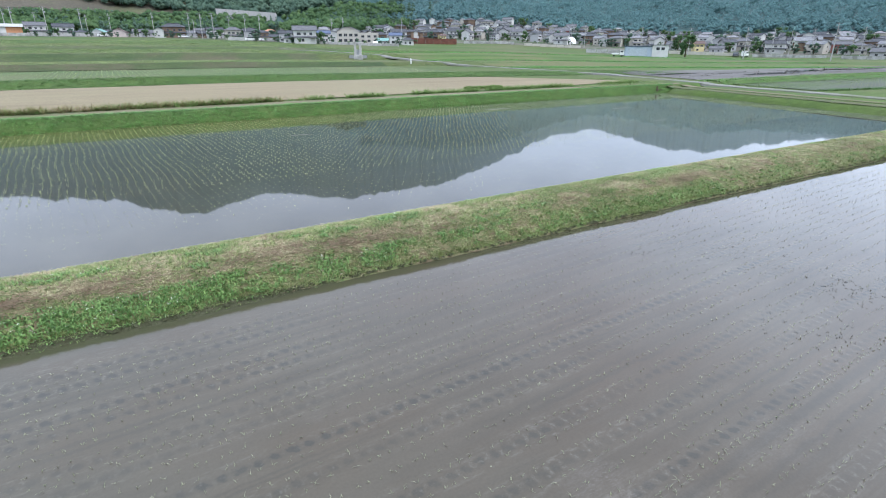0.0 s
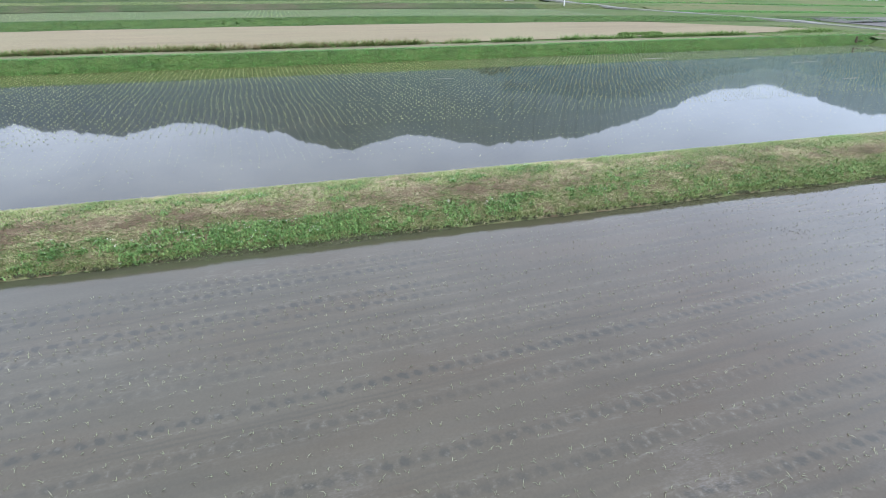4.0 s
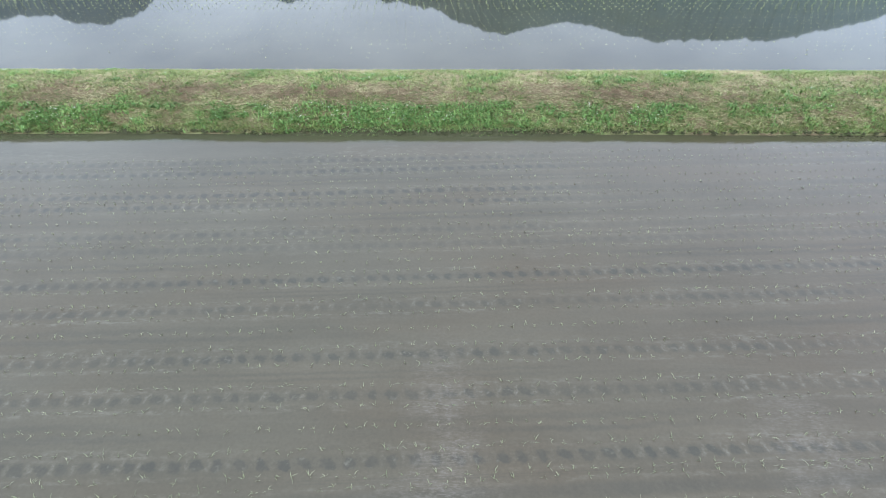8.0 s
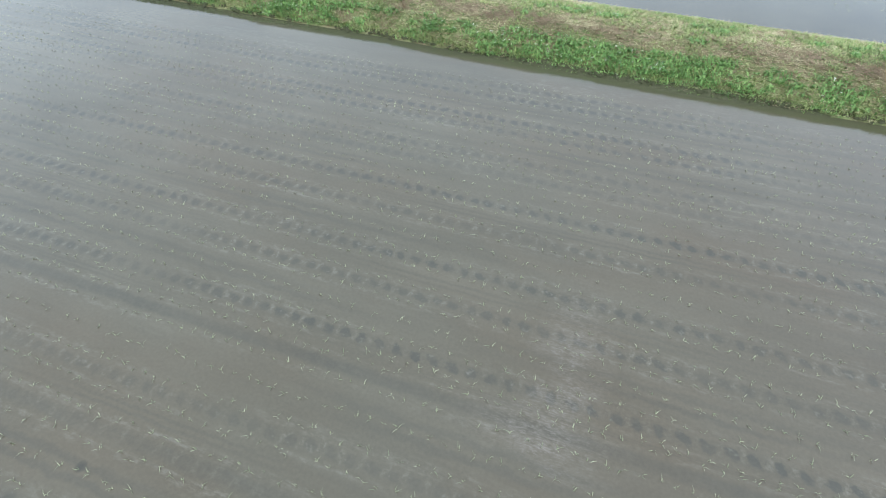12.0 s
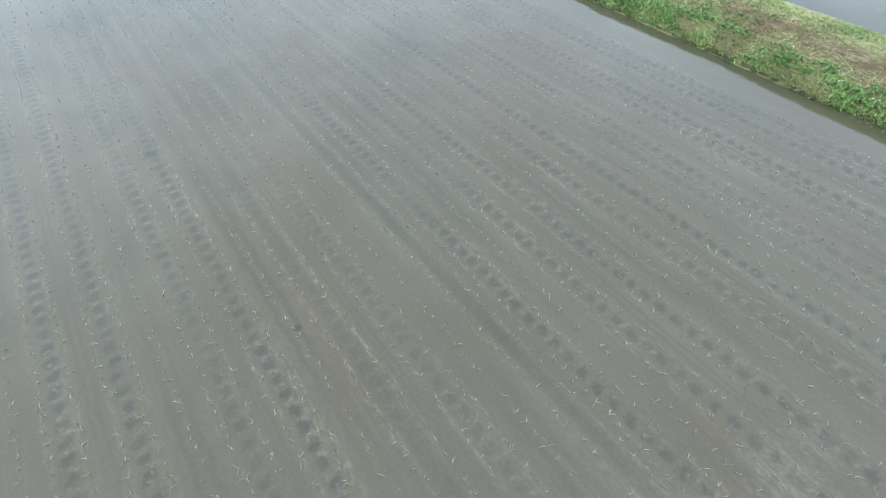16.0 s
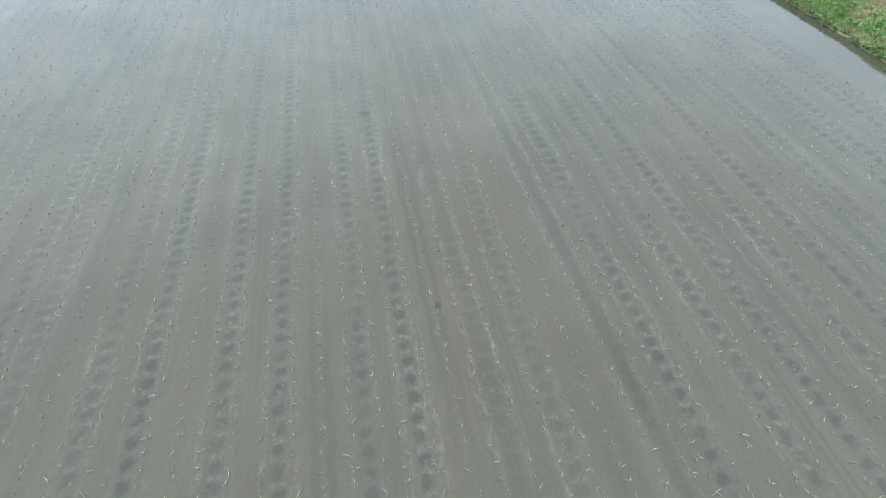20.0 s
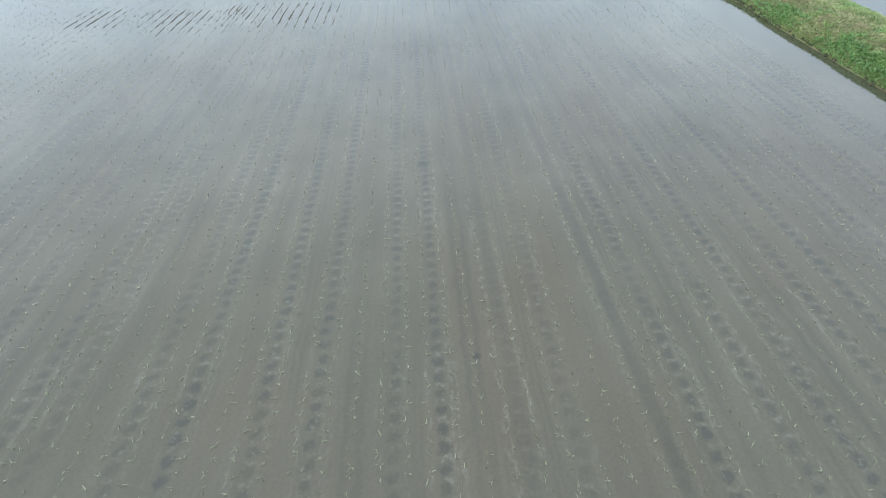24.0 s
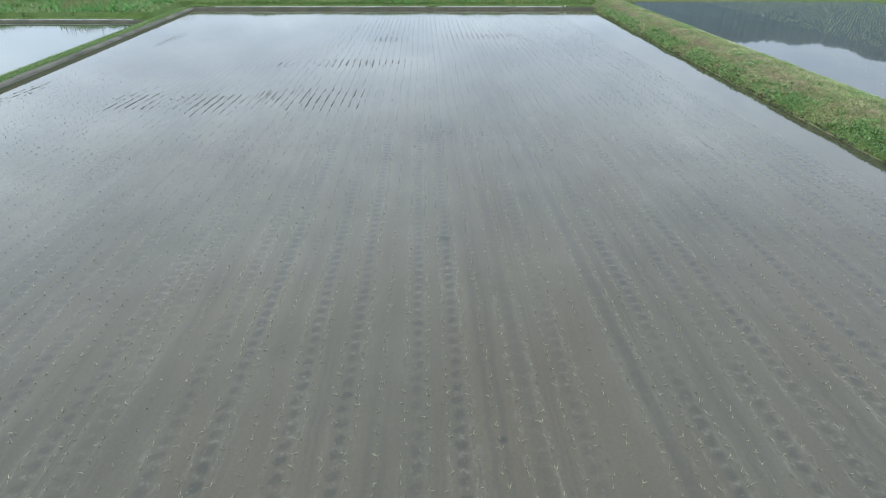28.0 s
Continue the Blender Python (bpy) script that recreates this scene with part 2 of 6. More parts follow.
def paddy_mud(name, c_dark, c_mid, c_pale):
    """Silt-clouded shallow water over the planted bed: wheel ruts with lug prints at whole lanes, seedling rows a quarter lane beside them."""
    m, nt, b = material(name, 0.025, 0.5)
    b.inputs["IOR"].default_value = 1.33
    p = pos_of(nt)
    x, lane = uv_of(nt, "lane")
    depth, lugs = uv_of(nt, "rut")
    sep = nt.nodes.new("ShaderNodeSeparateXYZ")
    link(nt, p, sep.inputs[0])
    wx, wy = sep.outputs[0], sep.outputs[1]
    warp = mth(nt, "SUBTRACT", noise_of(nt, p, 3.2, 3, 0.6), 0.5)
    warp2 = mth(nt, "SUBTRACT", noise_of(nt, p, 4.1, 3, 0.6), 0.5)
    whole = mth(nt, "ROUND", lane)
    f = mth(nt, "ADD", mth(nt, "SUBTRACT", lane, whole), mth(nt, "MULTIPLY", warp, 0.16))
    cell = mth(nt, "ADD", mth(nt, "ADD", mth(nt, "DIVIDE", x, 0.25), mth(nt, "MULTIPLY", whole, 0.37)), mth(nt, "MULTIPLY", warp2, 0.9))
    cx = mth(nt, "SUBTRACT", mth(nt, "FLOORED_MODULO", cell, 1.0), 0.5)
    # ragged slanting prints of the wheel's lugs
    ef, ec = mth(nt, "DIVIDE", mth(nt, "MULTIPLY_ADD", cx, 0.13, f), 0.162), mth(nt, "DIVIDE", cx, 0.43)
    ring = mth(nt, "SQRT", mth(nt, "ADD", mth(nt, "MULTIPLY", ef, ef), mth(nt, "MULTIPLY", ec, ec)))
    blob = mth(nt, "MULTIPLY", band(nt, mth(nt, "ADD", ring, mth(nt, "MULTIPLY", mth(nt, "SUBTRACT", noise_of(nt, p, 10.0, 5, 0.7), 0.5), 1.7)), 0.0, 0.42, 0.5), ramp(nt, noise_of(nt, p, 2.6, 2, 0.5), [(0.3, (0.5, 0.5, 0.5)), (0.55, (1, 1, 1))]))
    trough = band(nt, f, 0.0, 0.05, 0.15)
    shape = mth(nt, "ADD", mth(nt, "MULTIPLY", blob, lugs), mth(nt, "MULTIPLY", trough, mth(nt, "SUBTRACT", 1.0, mth(nt, "MULTIPLY", lugs, 0.75))))
    breakup = ramp(nt, noise_of(nt, p, 0.9, 4, 0.65, (0.3, 1.6, 1.0)), [(0.32, (0.35, 0.35, 0.35)), (0.56, (1, 1, 1))])
    prints = mth(nt, "MINIMUM", mth(nt, "MULTIPLY", mth(nt, "MULTIPLY", shape, depth), breakup), 1.0)
    base = ramp(nt, noise_of(nt, p, 1.1, 5, 0.6, (0.3, 1.3, 1.0)), [(0.3, tuple(c * 0.88 for c in c_mid)), (0.7, tuple(c * 1.1 for c in c_mid))])
    base = mixc(nt, ramp(nt, noise_of(nt, p, 0.35, 4, 0.6, (0.5, 1.2, 1.0)), [(0.45, (0, 0, 0)), (0.65, (0.7, 0.7, 0.7))]), base, (c_mid[0] * 1.04, c_mid[1] * 0.95, c_mid[2] * 0.9))
    # olive margin along the dike: shallow algae, plus the grass's reflection painted in
    margin = nt.nodes.new("ShaderNodeMapRange")
    margin.inputs["From Min"].default_value, margin.inputs["From Max"].default_value = 11.5, 11.78
    link(nt, mth(nt, "MULTIPLY_ADD", warp, 0.25, wy), margin.inputs["Value"])
    base = mixc(nt, mth(nt, "MULTIPLY", margin.outputs[0], 0.85), base, (0.053, 0.058, 0.03))
    # the base colour turns slightly redder over the eastern half
    east = nt.nodes.new("ShaderNodeMapRange")
    east.inputs["From Min"].default_value, east.inputs["From Max"].default_value = -2.0, 6.0
    link(nt, wx, east.inputs["Value"])
    base = mixc(nt, mth(nt, "MULTIPLY", east.outputs[0], ramp(nt, noise_of(nt, p, 0.4, 3, 0.6), [(0.3, (0.7, 0.7, 0.7)), (0.7, (1, 1, 1))])), base, (1.02, 0.945, 0.95), "MULTIPLY")
    # pale silt drawn out along the rows and heaped beside the ruts
    streak = ramp(nt, noise_of(nt, p, 5.0, 5, 0.7, (0.12, 2.2, 1.0)), [(0.5, (0, 0, 0)), (0.7, (1, 1, 1))])
    spots = ramp(nt, noise_of(nt, p, 0.5, 3, 0.6, (0.6, 1.3, 1.0)), [(0.4, (0.15, 0.15, 0.15)), (0.64, (1, 1, 1))])
    crumbs = ramp(nt, noise_of(nt, p, 11.0, 5, 0.72, (0.5, 1.2, 1.0)), [(0.48, (0, 0, 0)), (0.64, (1, 1, 1))])
    side = mth(nt, "MAXIMUM", band(nt, f, 0.24, 0.03, 0.09), band(nt, f, -0.25, 0.02, 0.07))
    heap = mth(nt, "MULTIPLY", mth(nt, "MULTIPLY", side, mth(nt, "ADD", mth(nt, "MULTIPLY", crumbs, 0.8), mth(nt, "MULTIPLY", streak, 0.25))), spots)
    col = mixc(nt, mth(nt, "MULTIPLY", mth(nt, "MULTIPLY", streak, spots), 0.13), base, c_pale)
    col = mixc(nt, mth(nt, "MULTIPLY", prints, 0.72), col, c_dark)
    col = mixc(nt, mth(nt, "MINIMUM", mth(nt, "MULTIPLY", heap, 0.6), 1.0), col, tuple(c * 1.15 for c in c_pale))
    # pale lumps pushed up between two prints
    lump = mth(nt, "MULTIPLY", mth(nt, "MULTIPLY", band(nt, mth(nt, "ABSOLUTE", cx), 0.5, 0.03, 0.2), band(nt, f, 0.03, 0.05, 0.14)), mth(nt, "MULTIPLY", lugs, ramp(nt, noise_of(nt, p, 14.0, 5, 0.75), [(0.46, (0, 0, 0)), (0.62, (1, 1, 1))])))
    col = mixc(nt, mth(nt, "MULTIPLY", mth(nt, "MULTIPLY", lump, spots), 0.8), col, tuple(c * 1.15 for c in c_pale))
    # scattered pale specks inside the prints
    inner = mth(nt, "MULTIPLY", mth(nt, "MULTIPLY", blob, lugs), ramp(nt, noise_of(nt, p, 8.0, 3, 0.6), [(0.58, (0, 0, 0)), (0.7, (1, 1, 1))]))
    col = mixc(nt, mth(nt, "MULTIPLY", inner, 0.45), col, tuple(c * 1.2 for c in c_pale))
    # thin drag lines of the planting floats
    drag = mth(nt, "MULTIPLY", band(nt, mth(nt, "ABSOLUTE", f), 0.43, 0.01, 0.05), ramp(nt, noise_of(nt, p, 0.5, 2, 0.5, (0.3, 1.5, 1.0)), [(0.42, (0, 0, 0)), (0.6, (1, 1, 1))]))
    col = mixc(nt, mth(nt, "MULTIPLY", drag, 0.3), col, c_dark)
    # cloudy silt stirred up in a few places
    blot = ramp(nt, noise_of(nt, p, 5.5, 6, 0.75, (0.6, 1.4, 1.0)), [(0.42, (0, 0, 0)), (0.66, (1, 1, 1))])
    thin = ramp(nt, noise_of(nt, p, 24.0, 6, 0.8, (0.5, 1.6, 1.0)), [(0.5, (0, 0, 0)), (0.58, (1, 1, 1))])
    cloud_rows = mth(nt, "ADD", mth(nt, "MULTIPLY", blot, 0.45), mth(nt, "MULTIPLY", thin, 0.55))
    for sx, sy, rx, ry, a in ((0.15, 4.0, 0.6, 1.7, 1.0), (4.5, 3.75, 0.75, 0.8, 1.0), (4.9, 3.0, 1.3, 0.5, 0.7), (0.1, 2.9, 1.2, 0.5, 0.7), (1.9, 7.35, 0.5, 0.25, 0.5), (7.5, 3.3, 1.2, 0.6, 0.5)):
        fade = mth(nt, "MULTIPLY", stain(nt, wx, wy, sx, sy, rx, ry), ramp(nt, noise_of(nt, p, 1.4, 4, 0.6, (1.0, 1.6, 1.0)), [(0.36, (0.1, 0.1, 0.1)), (0.62, (1, 1, 1))]))
        col = mixc(nt, mth(nt, "MULTIPLY", mth(nt, "MULTIPLY", fade, cloud_rows), 0.5 * a), col, (0.22, 0.196, 0.178))
    for sx, sy, r in ((-9.55, -0.1, 0.17), (-4.4, 0.7, 0.075)):
        col = mixc(nt, mth(nt, "MULTIPLY", stain(nt, wx, wy, sx, sy, r, r), 0.7), col, (0.03, 0.03, 0.026))
    grain = noise_of(nt, p, 22.0, 4, 0.7)
    col = mixc(nt, 0.45, col, ramp(nt, grain, [(0.3, (0.72, 0.72, 0.72)), (0.7, (1.12, 1.12, 1.12))]), "MULTIPLY")
    link(nt, col, b.inputs["Base Color"])
    ripples(nt, b, p, 0.012)
    return m


M = {}
M["mud"] = paddy_mud("silty_paddy_water", (0.041, 0.041, 0.035), (0.0775, 0.069, 0.051), (0.134, 0.125, 0.103))
M["water_still"] = water_material("still_paddy_water", (0.04, 0.043, 0.033), (0.056, 0.058, 0.043), 0.004)
M["water_algae"] = water_material("weedy_paddy_water", (0.04, 0.035, 0.025), (0.056, 0.05, 0.034), 0.001, 0.7, (0.095, 0.1, 0.036))
M["wet_mud"] = noisy("wet_mud_edge", (0.045, 0.05, 0.025), (0.076, 0.078, 0.046), 7.0, 0.9, 16, 1.0, 0.06, (0.058, 0.06, 0.032), 3.0, None, 0.08)
M["turf"] = noisy("mown_turf", (0.085, 0.125, 0.04), (0.19, 0.19, 0.09), 4.5, 0.95, 25, 0.5, 0.03, (0.18, 0.14, 0.085), 1.6)
M["field"] = noisy("meadow_ground", (0.048, 0.096, 0.019), (0.081, 0.123, 0.027), 0.09, 0.95, 1.2, 0.3, 0.1, (0.105, 0.118, 0.0462), 0.03, (0.25, 1.6, 1.0))
M["tan"] = noisy("harvested_field_soil", (0.209, 0.169, 0.104), (0.265, 0.216, 0.136), 0.25, 0.95, 6, 0.3, 0.05, (0.242, 0.209, 0.126), 0.06, (0.25, 1.5, 1))
M["forest"], fnt, fb = material("hazy_mountain_forest", 0.95, 0.2)
fp = pos_of(fnt)
fsep = fnt.nodes.new("ShaderNodeSeparateXYZ")
link(fnt, fp, fsep.inputs[0])
# forest green varies by hillside; the bluish ends have aerial haze painted in
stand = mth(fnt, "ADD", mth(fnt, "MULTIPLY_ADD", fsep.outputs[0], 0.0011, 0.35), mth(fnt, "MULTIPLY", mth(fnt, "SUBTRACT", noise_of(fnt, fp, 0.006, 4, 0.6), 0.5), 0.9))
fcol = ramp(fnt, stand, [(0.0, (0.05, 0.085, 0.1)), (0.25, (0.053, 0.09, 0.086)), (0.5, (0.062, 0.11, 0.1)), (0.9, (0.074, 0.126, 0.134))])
crowns = noise_of(fnt, fp, 0.12, 4, 0.65)
link(fnt, mixc(fnt, 0.6, fcol, ramp(fnt, crowns, [(0.3, (0.75, 0.77, 0.77)), (0.7, (1.15, 1.15, 1.13))]), "MULTIPLY"), fb.inputs["Base Color"])
bumped(fnt, fb, crowns, 0.45, 4.0)
M["grass_green"] = leafy("live_grass", [(0.1, (0.0675, 0.131, 0.0306)), (0.5, (0.122, 0.198, 0.0504)), (0.9, (0.216, 0.257, 0.09))])
M["grass_weed"] = leafy("bright_weeds", [(0.1, (0.052, 0.165, 0.034)), (0.5, (0.088, 0.25, 0.055)), (0.9, (0.16, 0.31, 0.085))])
M["dike_grass"] = leafy("mown_live_grass", [(0.1, (0.07, 0.115, 0.03)), (0.5, (0.16, 0.215, 0.065)), (0.9, (0.31, 0.345, 0.14))])
M["dike_weed"] = leafy("clover_weeds", [(0.1, (0.062, 0.135, 0.036)), (0.5, (0.112, 0.22, 0.06)), (0.9, (0.205, 0.32, 0.1))])
M["straw"] = leafy("mown_straw", [(0.1, (0.15, 0.1, 0.058)), (0.35, (0.28, 0.205, 0.13)), (0.6, (0.36, 0.32, 0.185)), (0.9, (0.48, 0.45, 0.26))], 0.8)
M["seedling"] = leafy("rice_seedling_blades", [(0.1, (0.12, 0.14, 0.075)), (0.5, (0.19, 0.21, 0.12)), (0.9, (0.32, 0.325, 0.215))])
M["seedling2"] = leafy("young_rice_blades", [(0.1, (0.22, 0.28, 0.11)), (0.5, (0.32, 0.37, 0.17)), (0.9, (0.43, 0.46, 0.26))])
M["plaster"] = noisy("plastered_mud_bank", (0.1, 0.095, 0.075), (0.165, 0.155, 0.125), 1.5, 0.85, 12, 0.4, 0.03, (0.07, 0.068, 0.05), 0.6, (0.3, 1, 1))
M["concrete"] = noisy("weathered_concrete", (0.38, 0.38, 0.36), (0.5, 0.49, 0.47), 1.2, 0.9, 16, 0.3, 0.02, (0.24, 0.24, 0.22), 0.5)
M["dark_wall"] = noisy("damp_mud_wall", (0.05, 0.047, 0.03), (0.09, 0.084, 0.058), 1.2, 0.85, 10, 0.5, 0.04, (0.045, 0.05, 0.03), 0.4)
M["dark_clod"] = noisy("dark_wet_clods", (0.034, 0.029, 0.021), (0.07, 0.058, 0.042), 6, 0.7, 30, 0.5, 0.02)
M["road"] = noisy("pale_concrete_road", (0.17, 0.17, 0.15), (0.23, 0.225, 0.2), 0.5, 0.9, 4, 0.2, 0.02, (0.13, 0.15, 0.08), 0.2)
M["path"] = noisy("mown_path", (0.15, 0.137, 0.08), (0.215, 0.185, 0.118), 0.5, 0.95, 5, 0.4, 0.05, (0.125, 0.13, 0.058), 0.15, (0.3, 1.4, 1))
M["yard"] = noisy("village_yard", (0.1, 0.1, 0.075), (0.17, 0.155, 0.13), 0.25, 0.95, 1.5, 0.4, 0.1, (0.055, 0.095, 0.035), 0.12)
M["verge"] = noisy("mown_verge", (0.085, 0.095, 0.042), (0.135, 0.125, 0.066), 0.7, 0.95, 5, 0.5, 0.06, (0.07, 0.1, 0.035), 0.2, (0.3, 1.3, 1))
M["bank_bright"] = noisy("bright_grass_bank", (0.045, 0.085, 0.021), (0.088, 0.138, 0.036), 0.6, 0.95, 5, 0.7, 0.1, (0.06, 0.125, 0.028), 1.7)
M["bank_dark"] = noisy("rough_grass_bank", (0.0422, 0.0722, 0.0264), (0.0774, 0.104, 0.0405), 0.35, 0.95, 4, 0.6, 0.1, (0.106, 0.0986, 0.0581), 0.12, (0.35, 1.5, 1))
M["rice_field"] = noisy("pale_rice_field", (0.062, 0.105, 0.031), (0.082, 0.127, 0.039), 0.25, 0.8, 3, 0.2, 0.05, (0.1, 0.118, 0.045), 0.08, (0.25, 1.8, 1))
M["light_field"] = noisy("light_green_field", (0.054, 0.108, 0.024), (0.092, 0.142, 0.034), 0.2, 0.95, 3, 0.3, 0.05, (0.125, 0.13, 0.052), 0.06, (0.2, 1.8, 1))
M["puddled"] = noisy("puddled_grey_mud", (0.11, 0.103, 0.0966), (0.156, 0.147, 0.138), 0.15, 0.8, 2, 0.3, 0.05, (0.0828, 0.0764, 0.0699), 0.08, (0.4, 1.6, 1), 0.2)
M["brown_slope"] = noisy("bare_brown_slope", (0.0723, 0.0663, 0.0476), (0.102, 0.0884, 0.0646), 0.05, 0.95, 0.8, 0.3, 0.3, (0.102, 0.111, 0.051), 0.02)
M["dry_weeds"] = leafy("dry_reed_stems", [(0.1, (0.19, 0.145, 0.085)), (0.5, (0.27, 0.225, 0.12)), (0.9, (0.2, 0.26, 0.1))], 0.8, 0.9, 0.3)
M["leaf_light"] = leafy("broadleaf_crown", [(0.1, (0.058, 0.115, 0.055)), (0.5, (0.088, 0.16, 0.07)), (0.9, (0.13, 0.21, 0.085))], 0.7, 0.05, 0.42)
M["leaf_dark"] = leafy("conifer_crown", [(0.1, (0.074, 0.13, 0.1)), (0.5, (0.098, 0.165, 0.118)), (0.9, (0.128, 0.2, 0.135))], 0.7, 0.05, 0.42)
# far crowns: distance haze is put into this paler, bluer leaf colour
M["leaf_hazed"] = leafy("hazed_forest_crown", [(0.1, (0.108, 0.204, 0.212)), (0.5, (0.122, 0.226, 0.23)), (0.9, (0.142, 0.255, 0.245))], 0.8, 0.1, 0.42)
M["bark"] = noisy("tree_bark", (0.06, 0.045, 0.03), (0.12, 0.09, 0.06), 2, 0.9, 12, 0.5, 0.05)
M["white_flower"] = plain("white_petals", (0.7, 0.7, 0.62), 0.7)
M["mud_flat"] = noisy("pale_mud_flat", (0.1, 0.1, 0.08), (0.145, 0.14, 0.115), 1.5, 0.6, 10, 0.4, 0.02, (0.09, 0.1, 0.06), 0.5)
M["pale_shore"] = noisy("pale_dry_shore", (0.2, 0.19, 0.16), (0.3, 0.285, 0.245), 1.2, 0.9, 14, 0.4, 0.02, (0.13, 0.14, 0.08), 0.7)
M["terrace"] = leafy("terrace_grass", [(0.1, (0.036, 0.0945, 0.0225)), (0.5, (0.072, 0.158, 0.0405)), (0.9, (0.135, 0.211, 0.0675))], 0.7, 0.25)
M["flooded"] = noisy("flooded_rice_field", (0.066, 0.0968, 0.051), (0.088, 0.119, 0.0634), 0.3, 0.8, 3, 0.2, 0.03, (0.088, 0.0968, 0.0748), 0.08, (0.25, 1.8, 1), 0.15)
M["hedge"] = leafy("hedge_weeds", [(0.1, (0.09, 0.16, 0.045)), (0.5, (0.15, 0.24, 0.075)), (0.9, (0.22, 0.3, 0.11))], 0.7, 0.6, 0.3)
M["litter"] = leafy("dry_brown_litter", [(0.1, (0.11, 0.072, 0.045)), (0.5, (0.19, 0.135, 0.085)), (0.9, (0.28, 0.21, 0.14))], 0.85)

# ---- building helpers ----
def mesh_of(name, verts, faces, mat, smooth=False):
    me = bpy.data.meshes.new(name)
    me.from_pydata(verts, [], faces)
    me.materials.append(mat)
    if smooth:
        me.polygons.foreach_set("use_smooth", [True] * len(me.polygons))
    me.update()
    return me


def sheet(xs, ys, height):
    """A grid of verts and faces over the given lines."""
    verts = [(x, y, height(x, y)) for y in ys for x in xs]
    n = len(xs)
    faces = [(j * n + i, j * n + i + 1, (j + 1) * n + i + 1, (j + 1) * n + i) for j in range(len(ys) - 1) for i in range(n - 1)]
    return verts, faces


def structure(name, verts, faces, mat, label, category, smooth=True, kind="structure"):
    return tagged(new(name, mesh_of(name, verts, faces, mat, smooth)), label, category, kind=kind)


def spread(a, b, step):
    n = max(1, int(round((b - a) / step)))
    return [a + (b - a) * i / n for i in range(n + 1)]


def lerp_table(v, table):
    for (a, za), (b, zb) in zip(table, table[1:]):
        if v <= b:
            return za + (zb - za) * max(0.0, v - a) / (b - a)
    return table[-1][1]


# ---- levels of the terraced plain ----
def west_bank_y(x):
    """Line of the low plastered bank between the paddy and its neighbour."""
    return -15.6 + 0.131 * x


WATER_1, WATER_2, WATER_3 = 0.0, 0.45, 0.03
TERRACES = [(41.4, 0.3), (42.7, 1.22), (73.0, 1.25), (75.2, 2.0), (101.0, 2.02), (103.2, 2.9), (120.0, 2.95), (123.5, 4.2), (146.0, 4.8),
            (148.0, 5.3), (170.0, 5.8), (200.0, 7.1), (330.0, 10.5), (420.0, 14.0), (700.0, 30.0), (1500.0, 60.0), (4200.0, 60.0)]
RISE = [(-180, 0.5), (-60, 0.8), (-30, 1.0), (10, 1.0), (23, 0.8), (37, 0.66), (45, 0.42), (50, 0.27), (58, 0.04), (66, 0.0), (100, 0.0), (180, 0.3)]


def ground_z(x, y):
    if y < 41.4:
        if x > 46.0 and y > 13.0:
            d = x - (47.4 + 0.17 * y)
            return -0.35 if d < -0.8 else min(0.95, 0.3 + 0.55 * (d + 0.8))
        if x < -51.0:
            return 0.45 + 0.25 * min(1.0, (-51.0 - x) / 4.0) + 0.12 * noise.noise((x * 0.2, y * 0.2, 0))
        if x < -42.6 and y < west_bank_y(x) - 1.3:
            return min(0.5, -0.35 + 1.4 * (-42.6 - x))
        return -0.35
    s = y if y < 43.5 else math.hypot(y, 0.55 * x)
    k = lerp_table(math.degrees(math.atan2(x, y)), RISE)
    z = lerp_table(s, TERRACES)
    if z > 1.25:
        z = 1.25 + k * (z - 1.25)
    r = math.hypot(x, y)
    if r > 228 and x > 0:
        z += 0.052 * (min(r, 520) - 228) * max(0.0, min(1.0, (math.degrees(math.atan2(x, y)) - 12) / 25))
    if r > 280 and x > 0:
        az = math.degrees(math.atan2(x, y))
        z += 0.05 * (min(r, 400) - 280) * max(0.0, min(1.0, (az - 15) / 6, (46 - az) / 14))
    return z + 0.05 * noise.noise((x * 0.13, y * 0.13, 3.0)) * min(1.0, (y - 41.4) / 2)


gx = [-4000, -2000, -1000, -500, -300, -200, -140, -100, -75] + [-60, -55, -53, -51.5, -50.9, -50.2] + [-49.4, -48, -46, -44, -43.2, -42.8, -42.4, -42] + spread(-41, 46, 3.2) + spread(47, 62, 0.8) + spread(64, 80, 3.2) + spread(84, 300, 6) + [340, 400, 500, 700, 1000, 2000, 4000]
gy = [-4000, -2000, -1000, -500, -250, -120, -80, -50, -40, -34, -30, -28, -26, -24, -23, -22.5, -22, -15, 0, 10, 12.8, 13.2, 16, 20, 24, 28, 32, 36, 39, 41, 41.4] + spread(41.8, 160, 0.9) + spread(164, 340, 5) + [370, 420, 500, 600, 800, 1200, 2000, 4000]
structure("ground", *sheet(gx, gy, ground_z), M["field"], "terraced farmland ground with rough green meadow grass", "ground")


# ---- the planted paddies ----
DIKE_NEAR, DIKE_FAR = 12.05, 14.95


